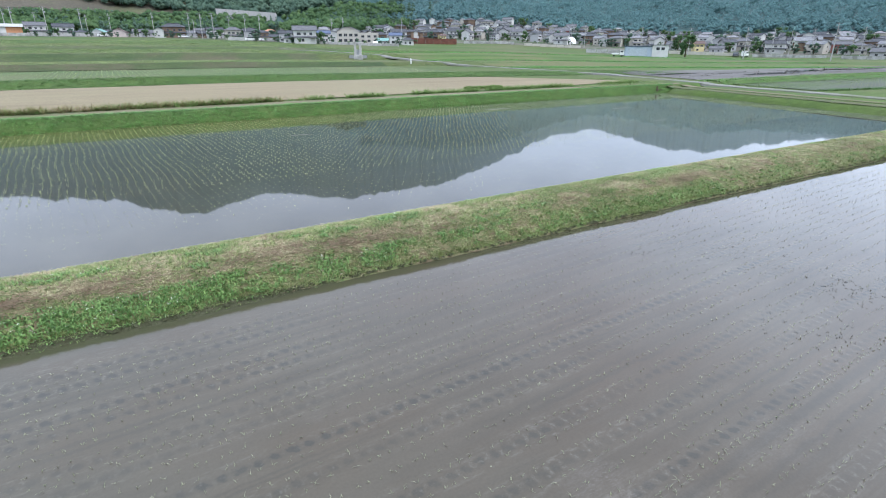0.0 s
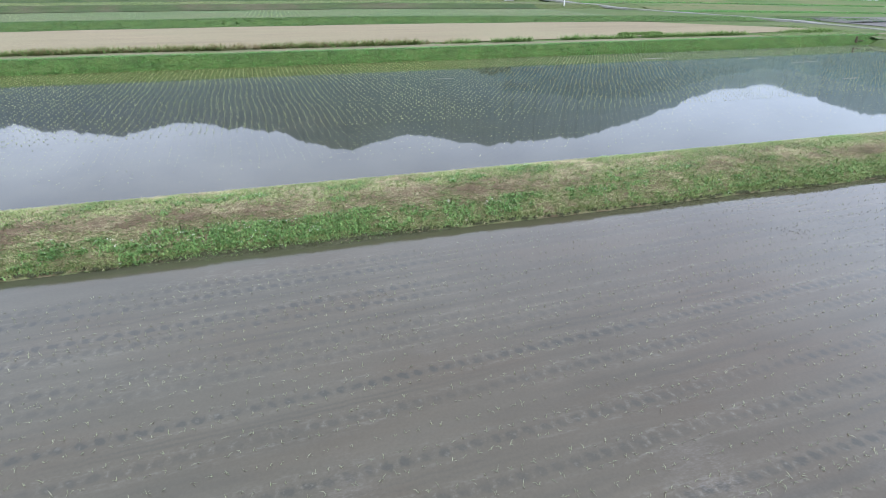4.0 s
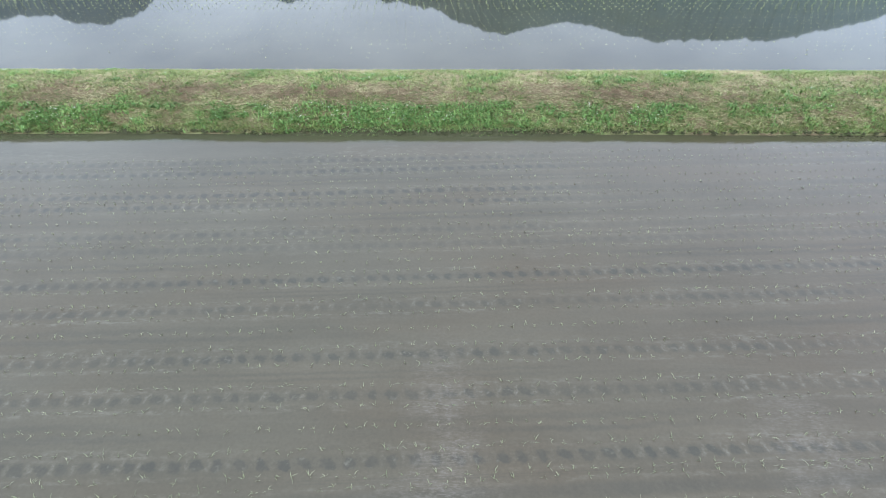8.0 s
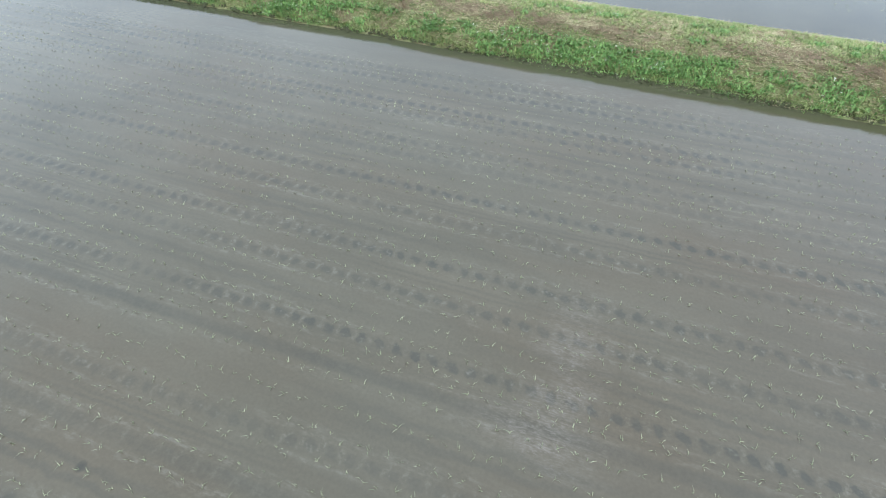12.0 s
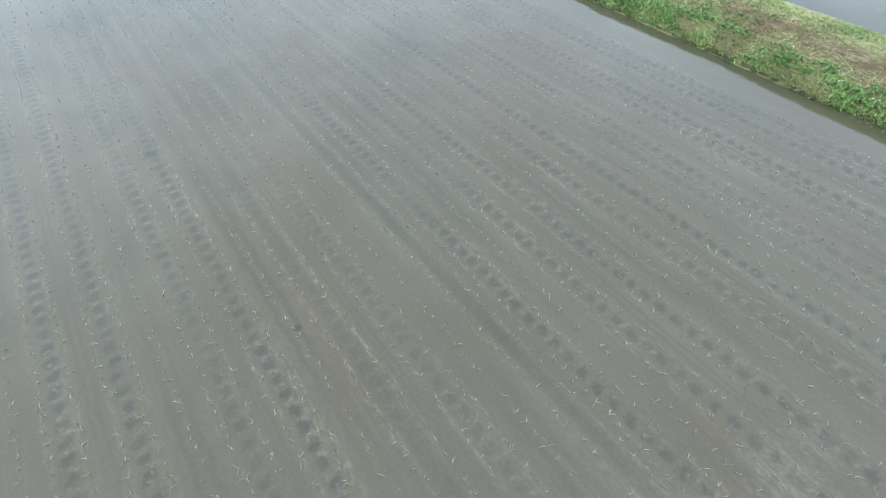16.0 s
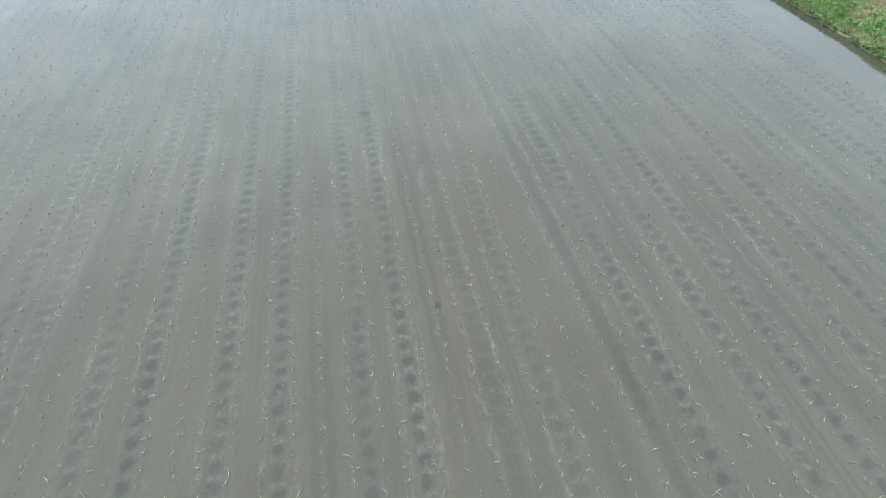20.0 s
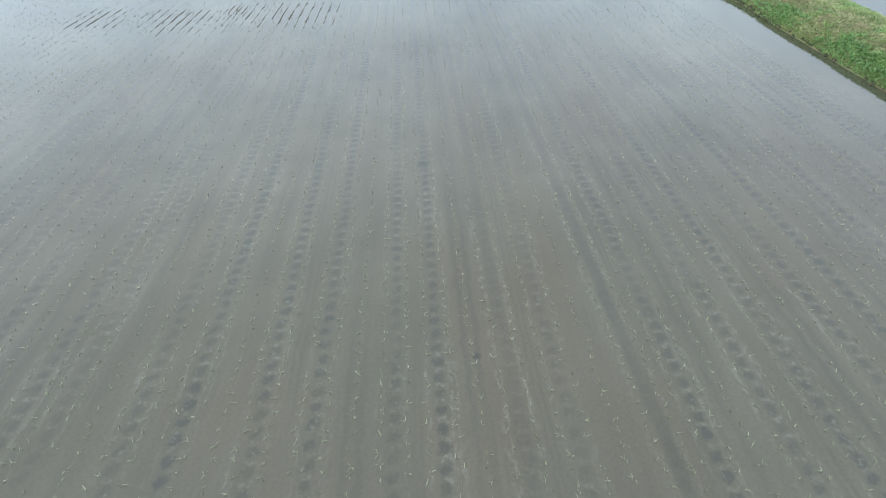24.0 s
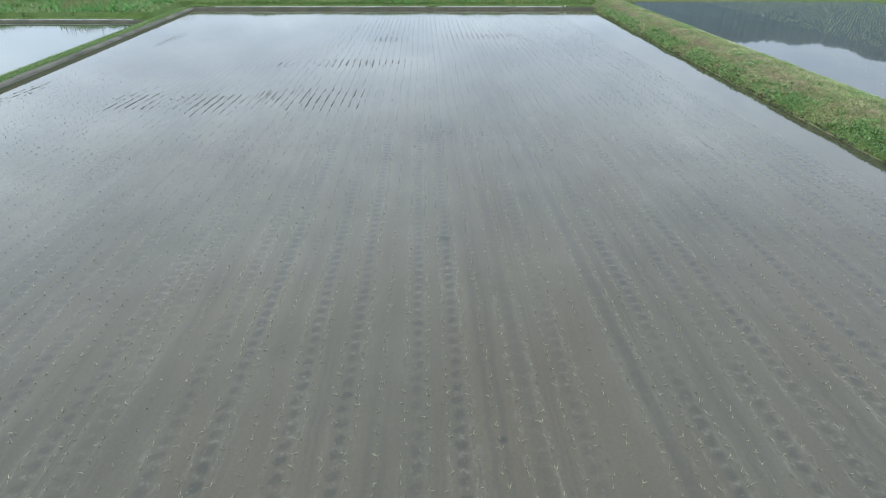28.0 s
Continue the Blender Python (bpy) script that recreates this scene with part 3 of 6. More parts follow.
# wheel ruts of the planting machine: line at x = 0, darkness, how far it breaks up into lug prints, drift off the common direction
RUTS = [(-4.75, 0.75, 0.9, 0.0), (-4.28, 0.3, 0.8, 0.0), (-3.3, 0.55, 0.9, 0.0), (-2.73, 1.2, 0.9, 0.0), (-1.79, 0.9, 0.95, 0.0), (-1.12, 0.85, 0.95, 0.0), (-0.17, 0.75, 0.9, 0.0),
        (0.4, 0.8, 0.85, 0.0), (1.36, 0.5, 0.3, 0.0), (1.98, 0.4, 0.8, 0.0), (3.0, 0.62, 0.15, 0.0), (3.45, 0.85, 0.95, -0.013), (4.37, 0.65, 0.9, -0.016), (5.05, 0.8, 0.95, -0.008),
        (6.07, 0.65, 0.8, 0.0), (6.71, 1.0, 0.9, 0.0), (7.6, 0.5, 0.6, 0.0), (8.05, 0.7, 0.95, 0.0), (9.0, 0.9, 1.0, 0.0), (9.42, 1.1, 1.0, 0.0), (10.32, 1.1, 1.0, 0.0), (10.8, 0.7, 0.9, 0.0)]
for k in range(11):
    RUTS.insert(0, (-5.7 - 1.6 * k, 0.6, 0.75, 0.0))
    RUTS.insert(0, (-6.35 - 1.6 * k, 0.5, 0.6, 0.0))


def rut_y(r, x):
    return r[0] + ROW_TILT * x + r[3] * max(-8.0, min(8.0, x)) + 0.05 * noise.noise((x * 0.12, r[0] * 0.6, 3))


def paddy_sheet():
    """The water's sheet in strips along the ruts, with lane numbers and rut depths laid on it."""
    xs = [-49.8, -40, -32, -26, -21, -17, -14] + spread(-12, 12, 1.5) + [14, 17, 21, 26, 32, 40, 55, 70]
    lines = [(lambda x: -24.0, -1.0, 0.4, 0.5)]
    for i, r in enumerate(RUTS):
        if i:
            q = RUTS[i - 1]
            lines.append((lambda x, q=q, r=r: (rut_y(q, x) + rut_y(r, x)) / 2, i - 0.5, (q[1] + r[1]) / 2, (q[2] + r[2]) / 2))
        side = min(0.16, (r[0] - RUTS[i - 1][0]) * 0.4 if i else 1, (RUTS[i + 1][0] - r[0]) * 0.4 if i + 1 < len(RUTS) else 1)
        for d in (-1, 0, 1):
            lines.append((lambda x, r=r, d=d, side=side: rut_y(r, x) + d * side, i + d * 0.25, r[1], r[2]))
    lines.append((lambda x: 12.4, len(RUTS) - 0.5, 0.3, 0.5))
    n = len(lines)
    verts = [(x, max(-24.0 + j * 0.001, min(12.4 - (n - 1 - j) * 0.001, l[0](x))), WATER_1) for x in xs for j, l in enumerate(lines)]
    faces = [(i * n + j, (i + 1) * n + j, (i + 1) * n + j + 1, i * n + j + 1) for i in range(len(xs) - 1) for j in range(n - 1)]
    me = mesh_of("water", verts, faces, M["mud"])
    one, two = me.uv_layers.new(name="lane"), me.uv_layers.new(name="rut")
    for loop in me.loops:
        i, j = divmod(loop.vertex_index, n)
        east = lines[j][1] > 38.5 and xs[i] > 2.5
        one.data[loop.index].uv = (xs[i], lines[j][1])
        two.data[loop.index].uv = (lines[j][2] * (0.42 if east else 1.0), lines[j][3] * (0.35 if east else 1.0))
    return me


tagged(new("water", paddy_sheet()), "shallow silty water with planting rows and wheel lug prints", "water", kind="structure")
structure("water_upper", [(-110, 14.6, WATER_2), (50.5, 14.6, WATER_2), (55.5, 42.0, WATER_2), (-110, 42.0, WATER_2)], [(0, 1, 2, 3)], M["water_algae"],
          "mirror-still water of the upper paddy reflecting the mountains", "water")


# ---- the broad grassy dike between the two paddies ----
def dike_profile(x):
    """Cross-section of the dike, from the near water to the far water."""
    w = 0.12 * noise.noise((x * 0.35, 0, 5)) + 0.05 * noise.noise((x * 1.7, 0, 8))
    h = 0.05 * noise.noise((x * 0.5, 2, 1))
    return [(DIKE_NEAR - 0.45, -0.2), (DIKE_NEAR - 0.12, -0.03), (DIKE_NEAR + 0.1 + w, 0.04), (DIKE_NEAR + 0.35 + w, 0.25), (DIKE_NEAR + 0.7 + w, 0.46 + h), (DIKE_NEAR + 1.1 + w, 0.59 + h),
            (DIKE_NEAR + 1.6, 0.65 + h), (DIKE_NEAR + 2.2, 0.64 + h), (DIKE_NEAR + 2.7 + w * 0.2, 0.57 + h * 0.6), (DIKE_FAR + 0.06 + w * 0.1, 0.5), (DIKE_FAR + 0.3, 0.2)]


def dike_point(x, u):
    """A point on the dike's skin; u runs from 0 at the near water to 1 at the far water."""
    pr = dike_profile(x)[1:-1]
    f = max(0.0, u) * (len(pr) - 1)
    i = min(int(f), len(pr) - 2)
    a, b = pr[i], pr[i + 1]
    t = f - i
    return Vector((x, a[0] + (b[0] - a[0]) * t, a[1] + (b[1] - a[1]) * t))


def swept(xs, profile):
    n = len(profile(xs[0]))
    verts = [(x, y, z) for x in xs for y, z in profile(x)]
    faces = [(i * n + j, i * n + j + 1, (i + 1) * n + j + 1, (i + 1) * n + j)[::-1] for i in range(len(xs) - 1) for j in range(n - 1)]
    return verts, faces


dx = spread(-110, -40, 1.5) + spread(-39.5, 40, 0.3) + spread(41.5, 90, 1.5)
structure("dike", *swept(dx, dike_profile), M["turf"], "broad earth dike with mown straw and green grass", "dike")


structure("dike_shore", *swept(dx, lambda x: [(DIKE_FAR - 0.02 + 0.05 * noise.noise((x * 1.3, 4, 1)), 0.44), (DIKE_FAR + 0.05, 0.507), (DIKE_FAR + 0.27 + 0.04 * noise.noise((x * 0.8, 7, 1)), 0.48), (DIKE_FAR + 0.4, 0.4)]), M["pale_shore"],
          "thin pale dry mud edge along the upper water", "mud edge")


def foot_line(x):
    """Outer edge of the mud at the dike's foot; it thins out eastwards, where the water reaches the grass."""
    return DIKE_NEAR - 0.12 + 0.22 * max(0.0, min(1.0, (x - 0.5) / 6.0)) + 0.05 * noise.noise((x * 0.4, 3, 2)) + 0.03 * noise.noise((x * 1.9, 6, 2)) + 0.14 * max(0.0, min(1.0, (-2.0 - x) / 4.0)) + 0.13 * max(0.0, min(1.0, (-10.0 - x) / 6.0))


structure("dike_foot", *swept(dx, lambda x: [(foot_line(x) - 0.2, -0.07), (foot_line(x), 0.008 + 0.008 * noise.noise((x * 1.8, 1, 1))), (foot_line(x) + 0.1, 0.035 + 0.015 * noise.noise((x * 2.6, 4, 1))),
                                            (max(foot_line(x) + 0.13, DIKE_NEAR + 0.1 + 0.05 * noise.noise((x * 2.1, 3, 2))), 0.075), (DIKE_NEAR + 0.36, 0.12)]), M["wet_mud"], "dark wet olive mud along the foot of the dike", "mud edge")


# ---- grass and seedlings ----
def tuft_arrays(places, blades, height, width, lean, seed, simple=False):
    """Verts, quads and triangles of many tufts of tapered blades, each bent once; simple ones are straight."""
    rng = np.random.default_rng(seed)
    P = np.asarray(places, float).reshape(-1, 3)
    n = len(P) * blades
    base = np.repeat(P, blades, 0) + np.column_stack([rng.normal(0, width * 1.6, n), rng.normal(0, width * 1.6, n), np.zeros(n)])
    ang = rng.uniform(0, 2 * np.pi, n)
    h = height * rng.uniform(0.55, 1.25, n)
    ln = lean * rng.uniform(0.3, 1.3, n)
    d = np.column_stack([np.cos(ang), np.sin(ang), np.zeros(n)])
    side = np.column_stack([-np.sin(ang), np.cos(ang), np.zeros(n)]) * (width * rng.uniform(0.6, 1.2, n))[:, None]
    up = np.array([0, 0, 1.0])
    mid = base + d * (h * ln * 0.35)[:, None] + up * (h * 0.6)[:, None]
    tip = base + d * (h * ln)[:, None] + up * (h * (1.0 - 0.35 * ln.clip(0, 1.6)))[:, None]
    if simple:
        V = np.stack([base - side * 0.6, base + side * 0.6, tip], 1).reshape(-1, 3)
        k = np.arange(n)[:, None] * 3
        return V, np.zeros((0, 4), int), np.hstack([k, k + 1, k + 2])
    V = np.stack([base - side * 0.5, base + side * 0.5, mid - side * 0.42, mid + side * 0.42, tip], 1).reshape(-1, 3)
    k = np.arange(n)[:, None] * 5
    return V, np.hstack([k, k + 1, k + 3, k + 2]), np.hstack([k + 2, k + 3, k + 4])


def blades_mesh(name, parts, mat, smooth=False):
    V, loops, sizes, off = [], [], [], 0
    for v, q, t in parts:
        V.append(v)
        loops += [(q + off).ravel(), (t + off).ravel()]
        sizes += [np.full(len(q), 4), np.full(len(t), 3)]
        off += len(v)
    V, loops, sizes = np.concatenate(V), np.concatenate(loops), np.concatenate(sizes)
    me = bpy.data.meshes.new(name)
    me.vertices.add(len(V))
    me.vertices.foreach_set("co", V.ravel())
    me.loops.add(len(loops))
    me.loops.foreach_set("vertex_index", loops.astype(np.int32))
    me.polygons.add(len(sizes))
    me.polygons.foreach_set("loop_start", np.concatenate([[0], np.cumsum(sizes)[:-1]]).astype(np.int32))
    me.polygons.foreach_set("loop_total", sizes.astype(np.int32))
    if smooth:
        me.polygons.foreach_set("use_smooth", [True] * len(me.polygons))
    me.update()
    me.materials.append(mat)
    return me


def stuff(name, parts, mat, label, category, smooth=False):
    return tagged(new(name, blades_mesh(name, parts, mat, smooth)), label, category, kind="stuff")


def near_rows(x0, x1, seed):
    """Seedlings beside every rut and one row in each wide gap."""
    rg = np.random.default_rng(seed)
    out = []
    for i, r in enumerate(RUTS):
        offs = [-0.16, 0.16]
        if i + 1 < len(RUTS) and RUTS[i + 1][0] - r[0] > 0.8:
            offs.append((RUTS[i + 1][0] - r[0]) / 2)
        for o in offs:
            for x in np.arange(x0 + rg.uniform(0, HILL), x1, HILL):
                y = rut_y(r, x) + o
                if -14.9 + 0.131 * x < y < 11.6 and (y > -16 or x < -6) and rg.random() > 0.08:
                    out.append((x + rg.normal(0, 0.022), y + rg.normal(0, 0.018), -0.012))
    return np.array(out)


near = near_rows(-48.5, 40, 4)
close = np.abs(near[:, 0] + 1) < 13
stuff("rice_seedlings", [tuft_arrays(near[close], 4, 0.055, 0.0062, 1.25, 5), tuft_arrays(near[~close], 3, 0.065, 0.012, 0.9, 6, True)], M["seedling"], "pale green rice seedlings in rows in shallow water", "rice")


def upper_rows(seed):
    """Young rice on a regular lattice: hills in step from row to row."""
    rg = np.random.default_rng(seed)
    out = []
    for k in range(60):
        y = 16.4 + 0.42 * k
        xs = np.arange(-75, 54, 0.28) - 0.028 * k + 0.05 * math.sin(k * 0.35)
        ys = y + 0.06 * np.sin(xs * 0.33 + k * 0.2)
        keep = (xs < 46.2 + 0.17 * y) & (y < 41.0) & (rg.random(len(xs)) > 0.07) & (rg.random(len(xs)) < min(1.0, max(0.05, (y - 16.0) / 3.2)))
        out.append(np.column_stack([xs + rg.normal(0, 0.012, len(xs)), ys + rg.normal(0, 0.02, len(xs)), np.full(len(xs), WATER_2 - 0.03)])[keep])
    return np.concatenate(out)


upper = upper_rows(6)
stuff("rice_seedlings_upper", [tuft_arrays(upper[upper[:, 1] > 22.0], 6, 0.105, 0.016, 0.6, 7, True), tuft_arrays(upper[upper[:, 1] <= 22.0], 5, 0.075, 0.012, 0.8, 8, True)], M["seedling2"], "young yellow-green rice plants in rows in still water", "rice")

rng = np.random.default_rng(11)


def turf_places(n, x0, x1, seed):
    """Sorts places on the dike into weeds, grass, brown litter and straw, in ragged patches."""
    rg = np.random.default_rng(seed)
    kinds = {"weeds": [], "grass": [], "litter": [], "straw": [], "foot": []}
    for x, u in zip(rg.uniform(x0, x1, n), rg.uniform(0.085, 0.99, n)):
        pt = dike_point(x, u)
        y = pt.y
        a = noise.noise((x * 0.55, y * 1.1, 1)) + 0.7 * noise.noise((x * 1.7, y * 2.6, 2)) + 0.6 * noise.noise((x * 4.5, y * 5.5, 3))
        b = noise.noise((x * 0.5, y * 1.3, 11)) + 0.8 * noise.noise((x * 2.0, y * 2.8, 12)) + 0.4 * noise.noise((x * 5.0, y * 6.0, 13))
        low, mid = max(0.0, min(1.0, (0.42 - u) / 0.14)), max(0.0, 1.0 - abs(u - 0.5) / 0.16)
        green = 0.5 + 0.32 * low - 0.34 * mid + 0.75 * a + 0.36 * max(0.0, min(1.0, (-9.0 - x) / 7.0)) + 0.12 * max(0.0, min(1.0, (u - 0.66) / 0.15))
        grown = max(0.0, min(1.0, (x - 6.0) / 6.0))
        green += 0.12 * grown
        brown = 0.05 - 0.15 * grown + 0.55 * mid + 0.75 * b - 0.1 * low
        w = rg.random()
        if u < 0.17 and w < 0.62:
            kinds["foot"].append(pt)
        elif w < green:
            kinds["weeds" if (low > 0.3 and a > -0.2 or a > 0.6) and rg.random() < 0.7 - 0.5 * grown else "grass"].append(pt)
        elif rg.random() < brown:
            kinds["litter"].append(pt)
        else:
            kinds["straw"].append(pt)
    return kinds


turf_near, turf_west, turf_east = turf_places(62000, -20, 20, 21), turf_places(20000, -52, -20, 22), turf_places(17000, 20, 48, 23)


def cover(kind, blades, height, width, lean, seed):
    return [tuft_arrays(turf_near[kind], blades, height, width, lean, seed, lean > 2), tuft_arrays(turf_west[kind] + turf_east[kind], blades, height * 1.1, width * 1.6, lean, seed + 1, True)]


stuff("dike_grass", cover("grass", 3, 0.075, 0.014, 1.5, 31) + cover("foot", 4, 0.1, 0.012, 1.1, 41), M["dike_grass"], "short green grass growing through the mown dike", "grass")
stuff("dike_weeds", cover("weeds", 4, 0.088, 0.03, 1.3, 33), M["dike_weed"], "bright green leafy weeds at the foot of the dike", "weeds")
stuff("mown_straw", cover("straw", 4, 0.068, 0.013, 2.6, 35), M["straw"], "dry mown grass clippings lying on the dike", "straw")
stuff("brown_litter", cover("litter", 4, 0.075, 0.016, 2.8, 37), M["litter"], "brown dry grass litter along the middle of the dike", "straw")
petals = [p + Vector((0, 0, 0.06)) for i, p in enumerate(turf_near["weeds"] + turf_west["weeds"]) if noise.noise((p.x * 0.4, p.y, 5)) > 0.05 and i % 14 == 0]
stuff("dike_flowers", [tuft_arrays(petals, 3, 0.02, 0.016, 1.6, 39)], M["white_flower"], "small white clover flowers among the weeds", "flowers")

# stray seedlings and lumps on the mud at the dike's foot
fx = rng.uniform(-45, 45, 1500)
foot_seed = [(x, foot_line(x) + rng.choice((0.0, 0.14)) + rng.normal(0, 0.035), 0.005) for x in fx]
stuff("edge_seedlings", [tuft_arrays(foot_seed, 3, 0.05, 0.008, 1.2, 33)], M["grass_green"], "sparse young shoots along the muddy waterline", "grass")
lv, lf = [], []
for x in rng.uniform(-45, 45, 1500):
    y, s = DIKE_NEAR + 0.06 + rng.normal(0, 0.07), rng.uniform(0.02, 0.065)
    o = len(lv)
    lv += [(x + s * 1.5, y, 0.05), (x, y + s, 0.06), (x - s * 1.5, y, 0.05), (x, y - s, 0.03), (x + rng.normal(0, s * 0.3), y, 0.06 + s * 0.7)]
    lf += [(o + i, o + (i + 1) % 4, o + 4) for i in range(4)]
structure("mud_lumps", lv, lf, M["wet_mud"], "dark lumps of wet mud at the foot of the dike", "mud", False, "stuff")

# ---- mountains all round ----
RIDGE = [0.2, 0.8, -0.1, -0.1, 0.2, 1.0, 0.7, 2.6, 1.1, 1.9, 3.8, 0.3, 1.9, 1.7, 3.1, 1.0, 3.2, 2.1, 3.8, 4.3, 3.3, 3.0, 3.9, 3.8, 3.2, 3.5, 2.5, 1.9, 0.2, -0.3, 0.4, 1.1, 0.8, 0.1]


def ridge_degrees(az):
    """Height of the skyline over the plain, in degrees, towards azimuth az: a sum of rounded summits."""
    e = 7.6 + sum(a * math.exp(-0.5 * ((az + 70 - 4 * i) / 3.2) ** 2) for i, a in enumerate(RIDGE))
    e += 0.35 * noise.noise((az * 0.55, 0, 0)) + 0.2 * noise.noise((az * 1.6, 3, 0)) + 0.1 * noise.noise((az * 4.1, 6, 0)) + 0.07 * noise.noise((az * 11.0, 9, 0))
    if az < -70:
        e -= min(1.0, (-70 - az) / 6.0) * 5.4
    if abs(az) > 75:
        e += 0.8 * noise.noise((math.sin(radians(az)) * 4, math.cos(radians(az)) * 4, 9)) * min(1, (abs(az) - 75) / 15)
    return e


MOUNT_R = [300, 380, 450, 520, 600, 680, 770, 870, 980, 1100, 1250, 1400, 1550, 1750, 2000]


def mountain_z(az, r):
    top = 1500 * math.tan(radians(ridge_degrees(az))) - 4.5
    a = radians(az)
    x, y = r * math.sin(a), r * math.cos(a)
    g = ground_z(x, y) if r < 700 else 30.0
    t = (r - 380) / 1120.0
    if t <= 0:
        return g - 3 + 3 * max(0.0, (r - 340) / 40.0)
    shape = min(1.0, t) ** (0.9 + 0.25 * noise.noise((x * 0.003, y * 0.003, 0)))
    if t > 1:
        return top * (1 - 0.25 * (t - 1))
    z = g * (1 - t) + top * shape
    z += (26 * noise.noise((x * 0.006, y * 0.006, 4)) + 9 * noise.noise((x * 0.02, y * 0.02, 2))) * min(1, t * 4) * (1 - t)
    return z


azs = spread(-180, -78, 3) + spread(-77, 80, 0.12) + spread(81, 180, 3)
mv = [(r * math.sin(radians(a)), r * math.cos(radians(a)), mountain_z(a, r)) for r in MOUNT_R for a in azs]
na = len(azs)
mf = [(j * na + i, (j + 1) * na + i, (j + 1) * na + i + 1, j * na + i + 1) for j in range(len(MOUNT_R) - 1) for i in range(na - 1)]
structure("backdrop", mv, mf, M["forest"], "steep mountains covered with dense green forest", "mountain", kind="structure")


# ---- the plastered bank, the neighbouring paddy and the western end ----
def along(x, off, z):
    """A point off metres behind the bank's waterline."""
    return (x + 0.13 * off, west_bank_y(x) - off, z)


def ribbon(xs, rows):
    """A strip swept along xs; rows(x) gives the points across it."""
    pts = [rows(x) for x in xs]
    n = len(pts[0])
    verts = [p for row in pts for p in row]
    faces = [(i * n + j, i * n + j + 1, (i + 1) * n + j + 1, (i + 1) * n + j) for i in range(len(xs) - 1) for j in range(n - 1)]
    return verts, faces


bx = spread(-49.8, 40, 0.5)


def wob(x, s, o):
    return s * noise.noise((x * 0.6, o, 0)) + 0.4 * s * noise.noise((x * 2.3, o, 4))


structure("bank_foot", *ribbon(bx, lambda x: [along(x, -0.5 + wob(x, 0.15, 9), -0.08), along(x, -0.16 + wob(x, 0.08, 5), 0.012 + wob(x, 0.014, 1)), along(x, -0.05 + wob(x, 0.05, 3), 0.03 + wob(x, 0.012, 6)), along(x, 0.06 + wob(x, 0.03, 1), 0.085)]), M["wet_mud"],
          "dark wet foot of the plastered mud bank", "mud edge")
structure("mud_bank", *ribbon(bx, lambda x: [along(x, 0.03 + wob(x, 0.03, 1), 0.05), along(x, 0.12, 0.15 + wob(x, 0.015, 2)),
                                               along(x, 0.2, 0.18 + wob(x, 0.015, 2)), along(x, 0.6, 0.2 + wob(x, 0.015, 2))]), M["plaster"],
          "smooth plastered grey mud bank beside the paddy", "mud bank")
structure("bank_turf", *ribbon(bx, lambda x: [along(x, 0.36 + wob(x, 0.05, 6), 0.17), along(x, 0.5, 0.225 + wob(x, 0.02, 3)), along(x, 0.95, 0.23 + wob(x, 0.03, 4)), along(x, 1.2, 0.14), along(x, 1.35, -0.05), along(x, 1.6, -0.3)]),
          M["bank_bright"], "narrow turf strip on top of the mud bank", "grass strip")
structure("water_neighbour", [(-41.6, -90, WATER_3), (45, -90, WATER_3), (45, west_bank_y(45) - 1.1, WATER_3), (-41.6, west_bank_y(-41.6) - 1.1, WATER_3)], [(0, 1, 2, 3)], M["water_still"],
          "still water of the neighbouring paddy mirroring the sky", "water")


def wall_across(name, x0, ys, height, lean, mat, label):
    """A low bank facing east along x = x0."""
    return structure(name, *ribbon(ys, lambda y: [(x0 + 0.12 + wob(y, 0.06, 3), y, -0.12), (x0 + 0.03 + wob(y, 0.05, 3), y, 0.03), (x0 - lean, y, height * 0.75), (x0 - lean - 0.08, y, height + wob(y, 0.02, 7)), (x0 - lean - 0.2, y, height + wob(y, 0.02, 7)),
                                                (x0 - lean - 0.6, y, height - 0.2)]), mat, label, "mud bank")


wall_across("end_bank", -49.5, spread(-23.5, 12.6, 0.4), 0.2, 0.1, M["dark_wall"], "low dark damp mud bank at the far end of the paddy")
wall_across("end_bank_neighbour", -41.5, spread(-90, west_bank_y(-41.5) - 0.9, 0.8), 0.17, 0.1, M["dark_wall"], "low grey mud bank closing the neighbouring paddy")


def kerb(name, x0, y0, y1, z, label):
    n = max(2, int((y1 - y0) / 2.0))
    verts, faces = [], []
    for i in range(n + 1):
        y = y0 + (y1 - y0) * i / n
        w = wob(y, 0.02, 2)
        verts += [(x0 + w, y, z - 0.1), (x0 + w, y, z + 0.03), (x0 - 0.16 + w, y, z + 0.035), (x0 - 0.16 + w, y, z - 0.1)]
    for i in range(n):
        for j in range(3):
            faces.append((i * 4 + j, i * 4 + j + 1, i * 4 + 5 + j, i * 4 + 4 + j))
    faces += [(0, 1, 2, 3), tuple(n * 4 + j for j in (3, 2, 1, 0))]
    return structure(name, verts, faces, M["concrete"], label, "kerb", smooth=False)


kerb("trim_end", -49.78, -20.5, -2.2, 0.21, "thin pale concrete edging on the end bank")
kerb("trim_end_far", -49.78, -1.2, 9.4, 0.21, "thin pale concrete edging on the end bank")
kerb("trim_neighbour", -41.75, -80, -23.5, 0.18, "thin pale concrete edging on the bank")

post = tagged(new("marker_post"), "short square concrete marker post at the end of the bank", "post")
post.location = (-49.85, 9.7, 0.0)


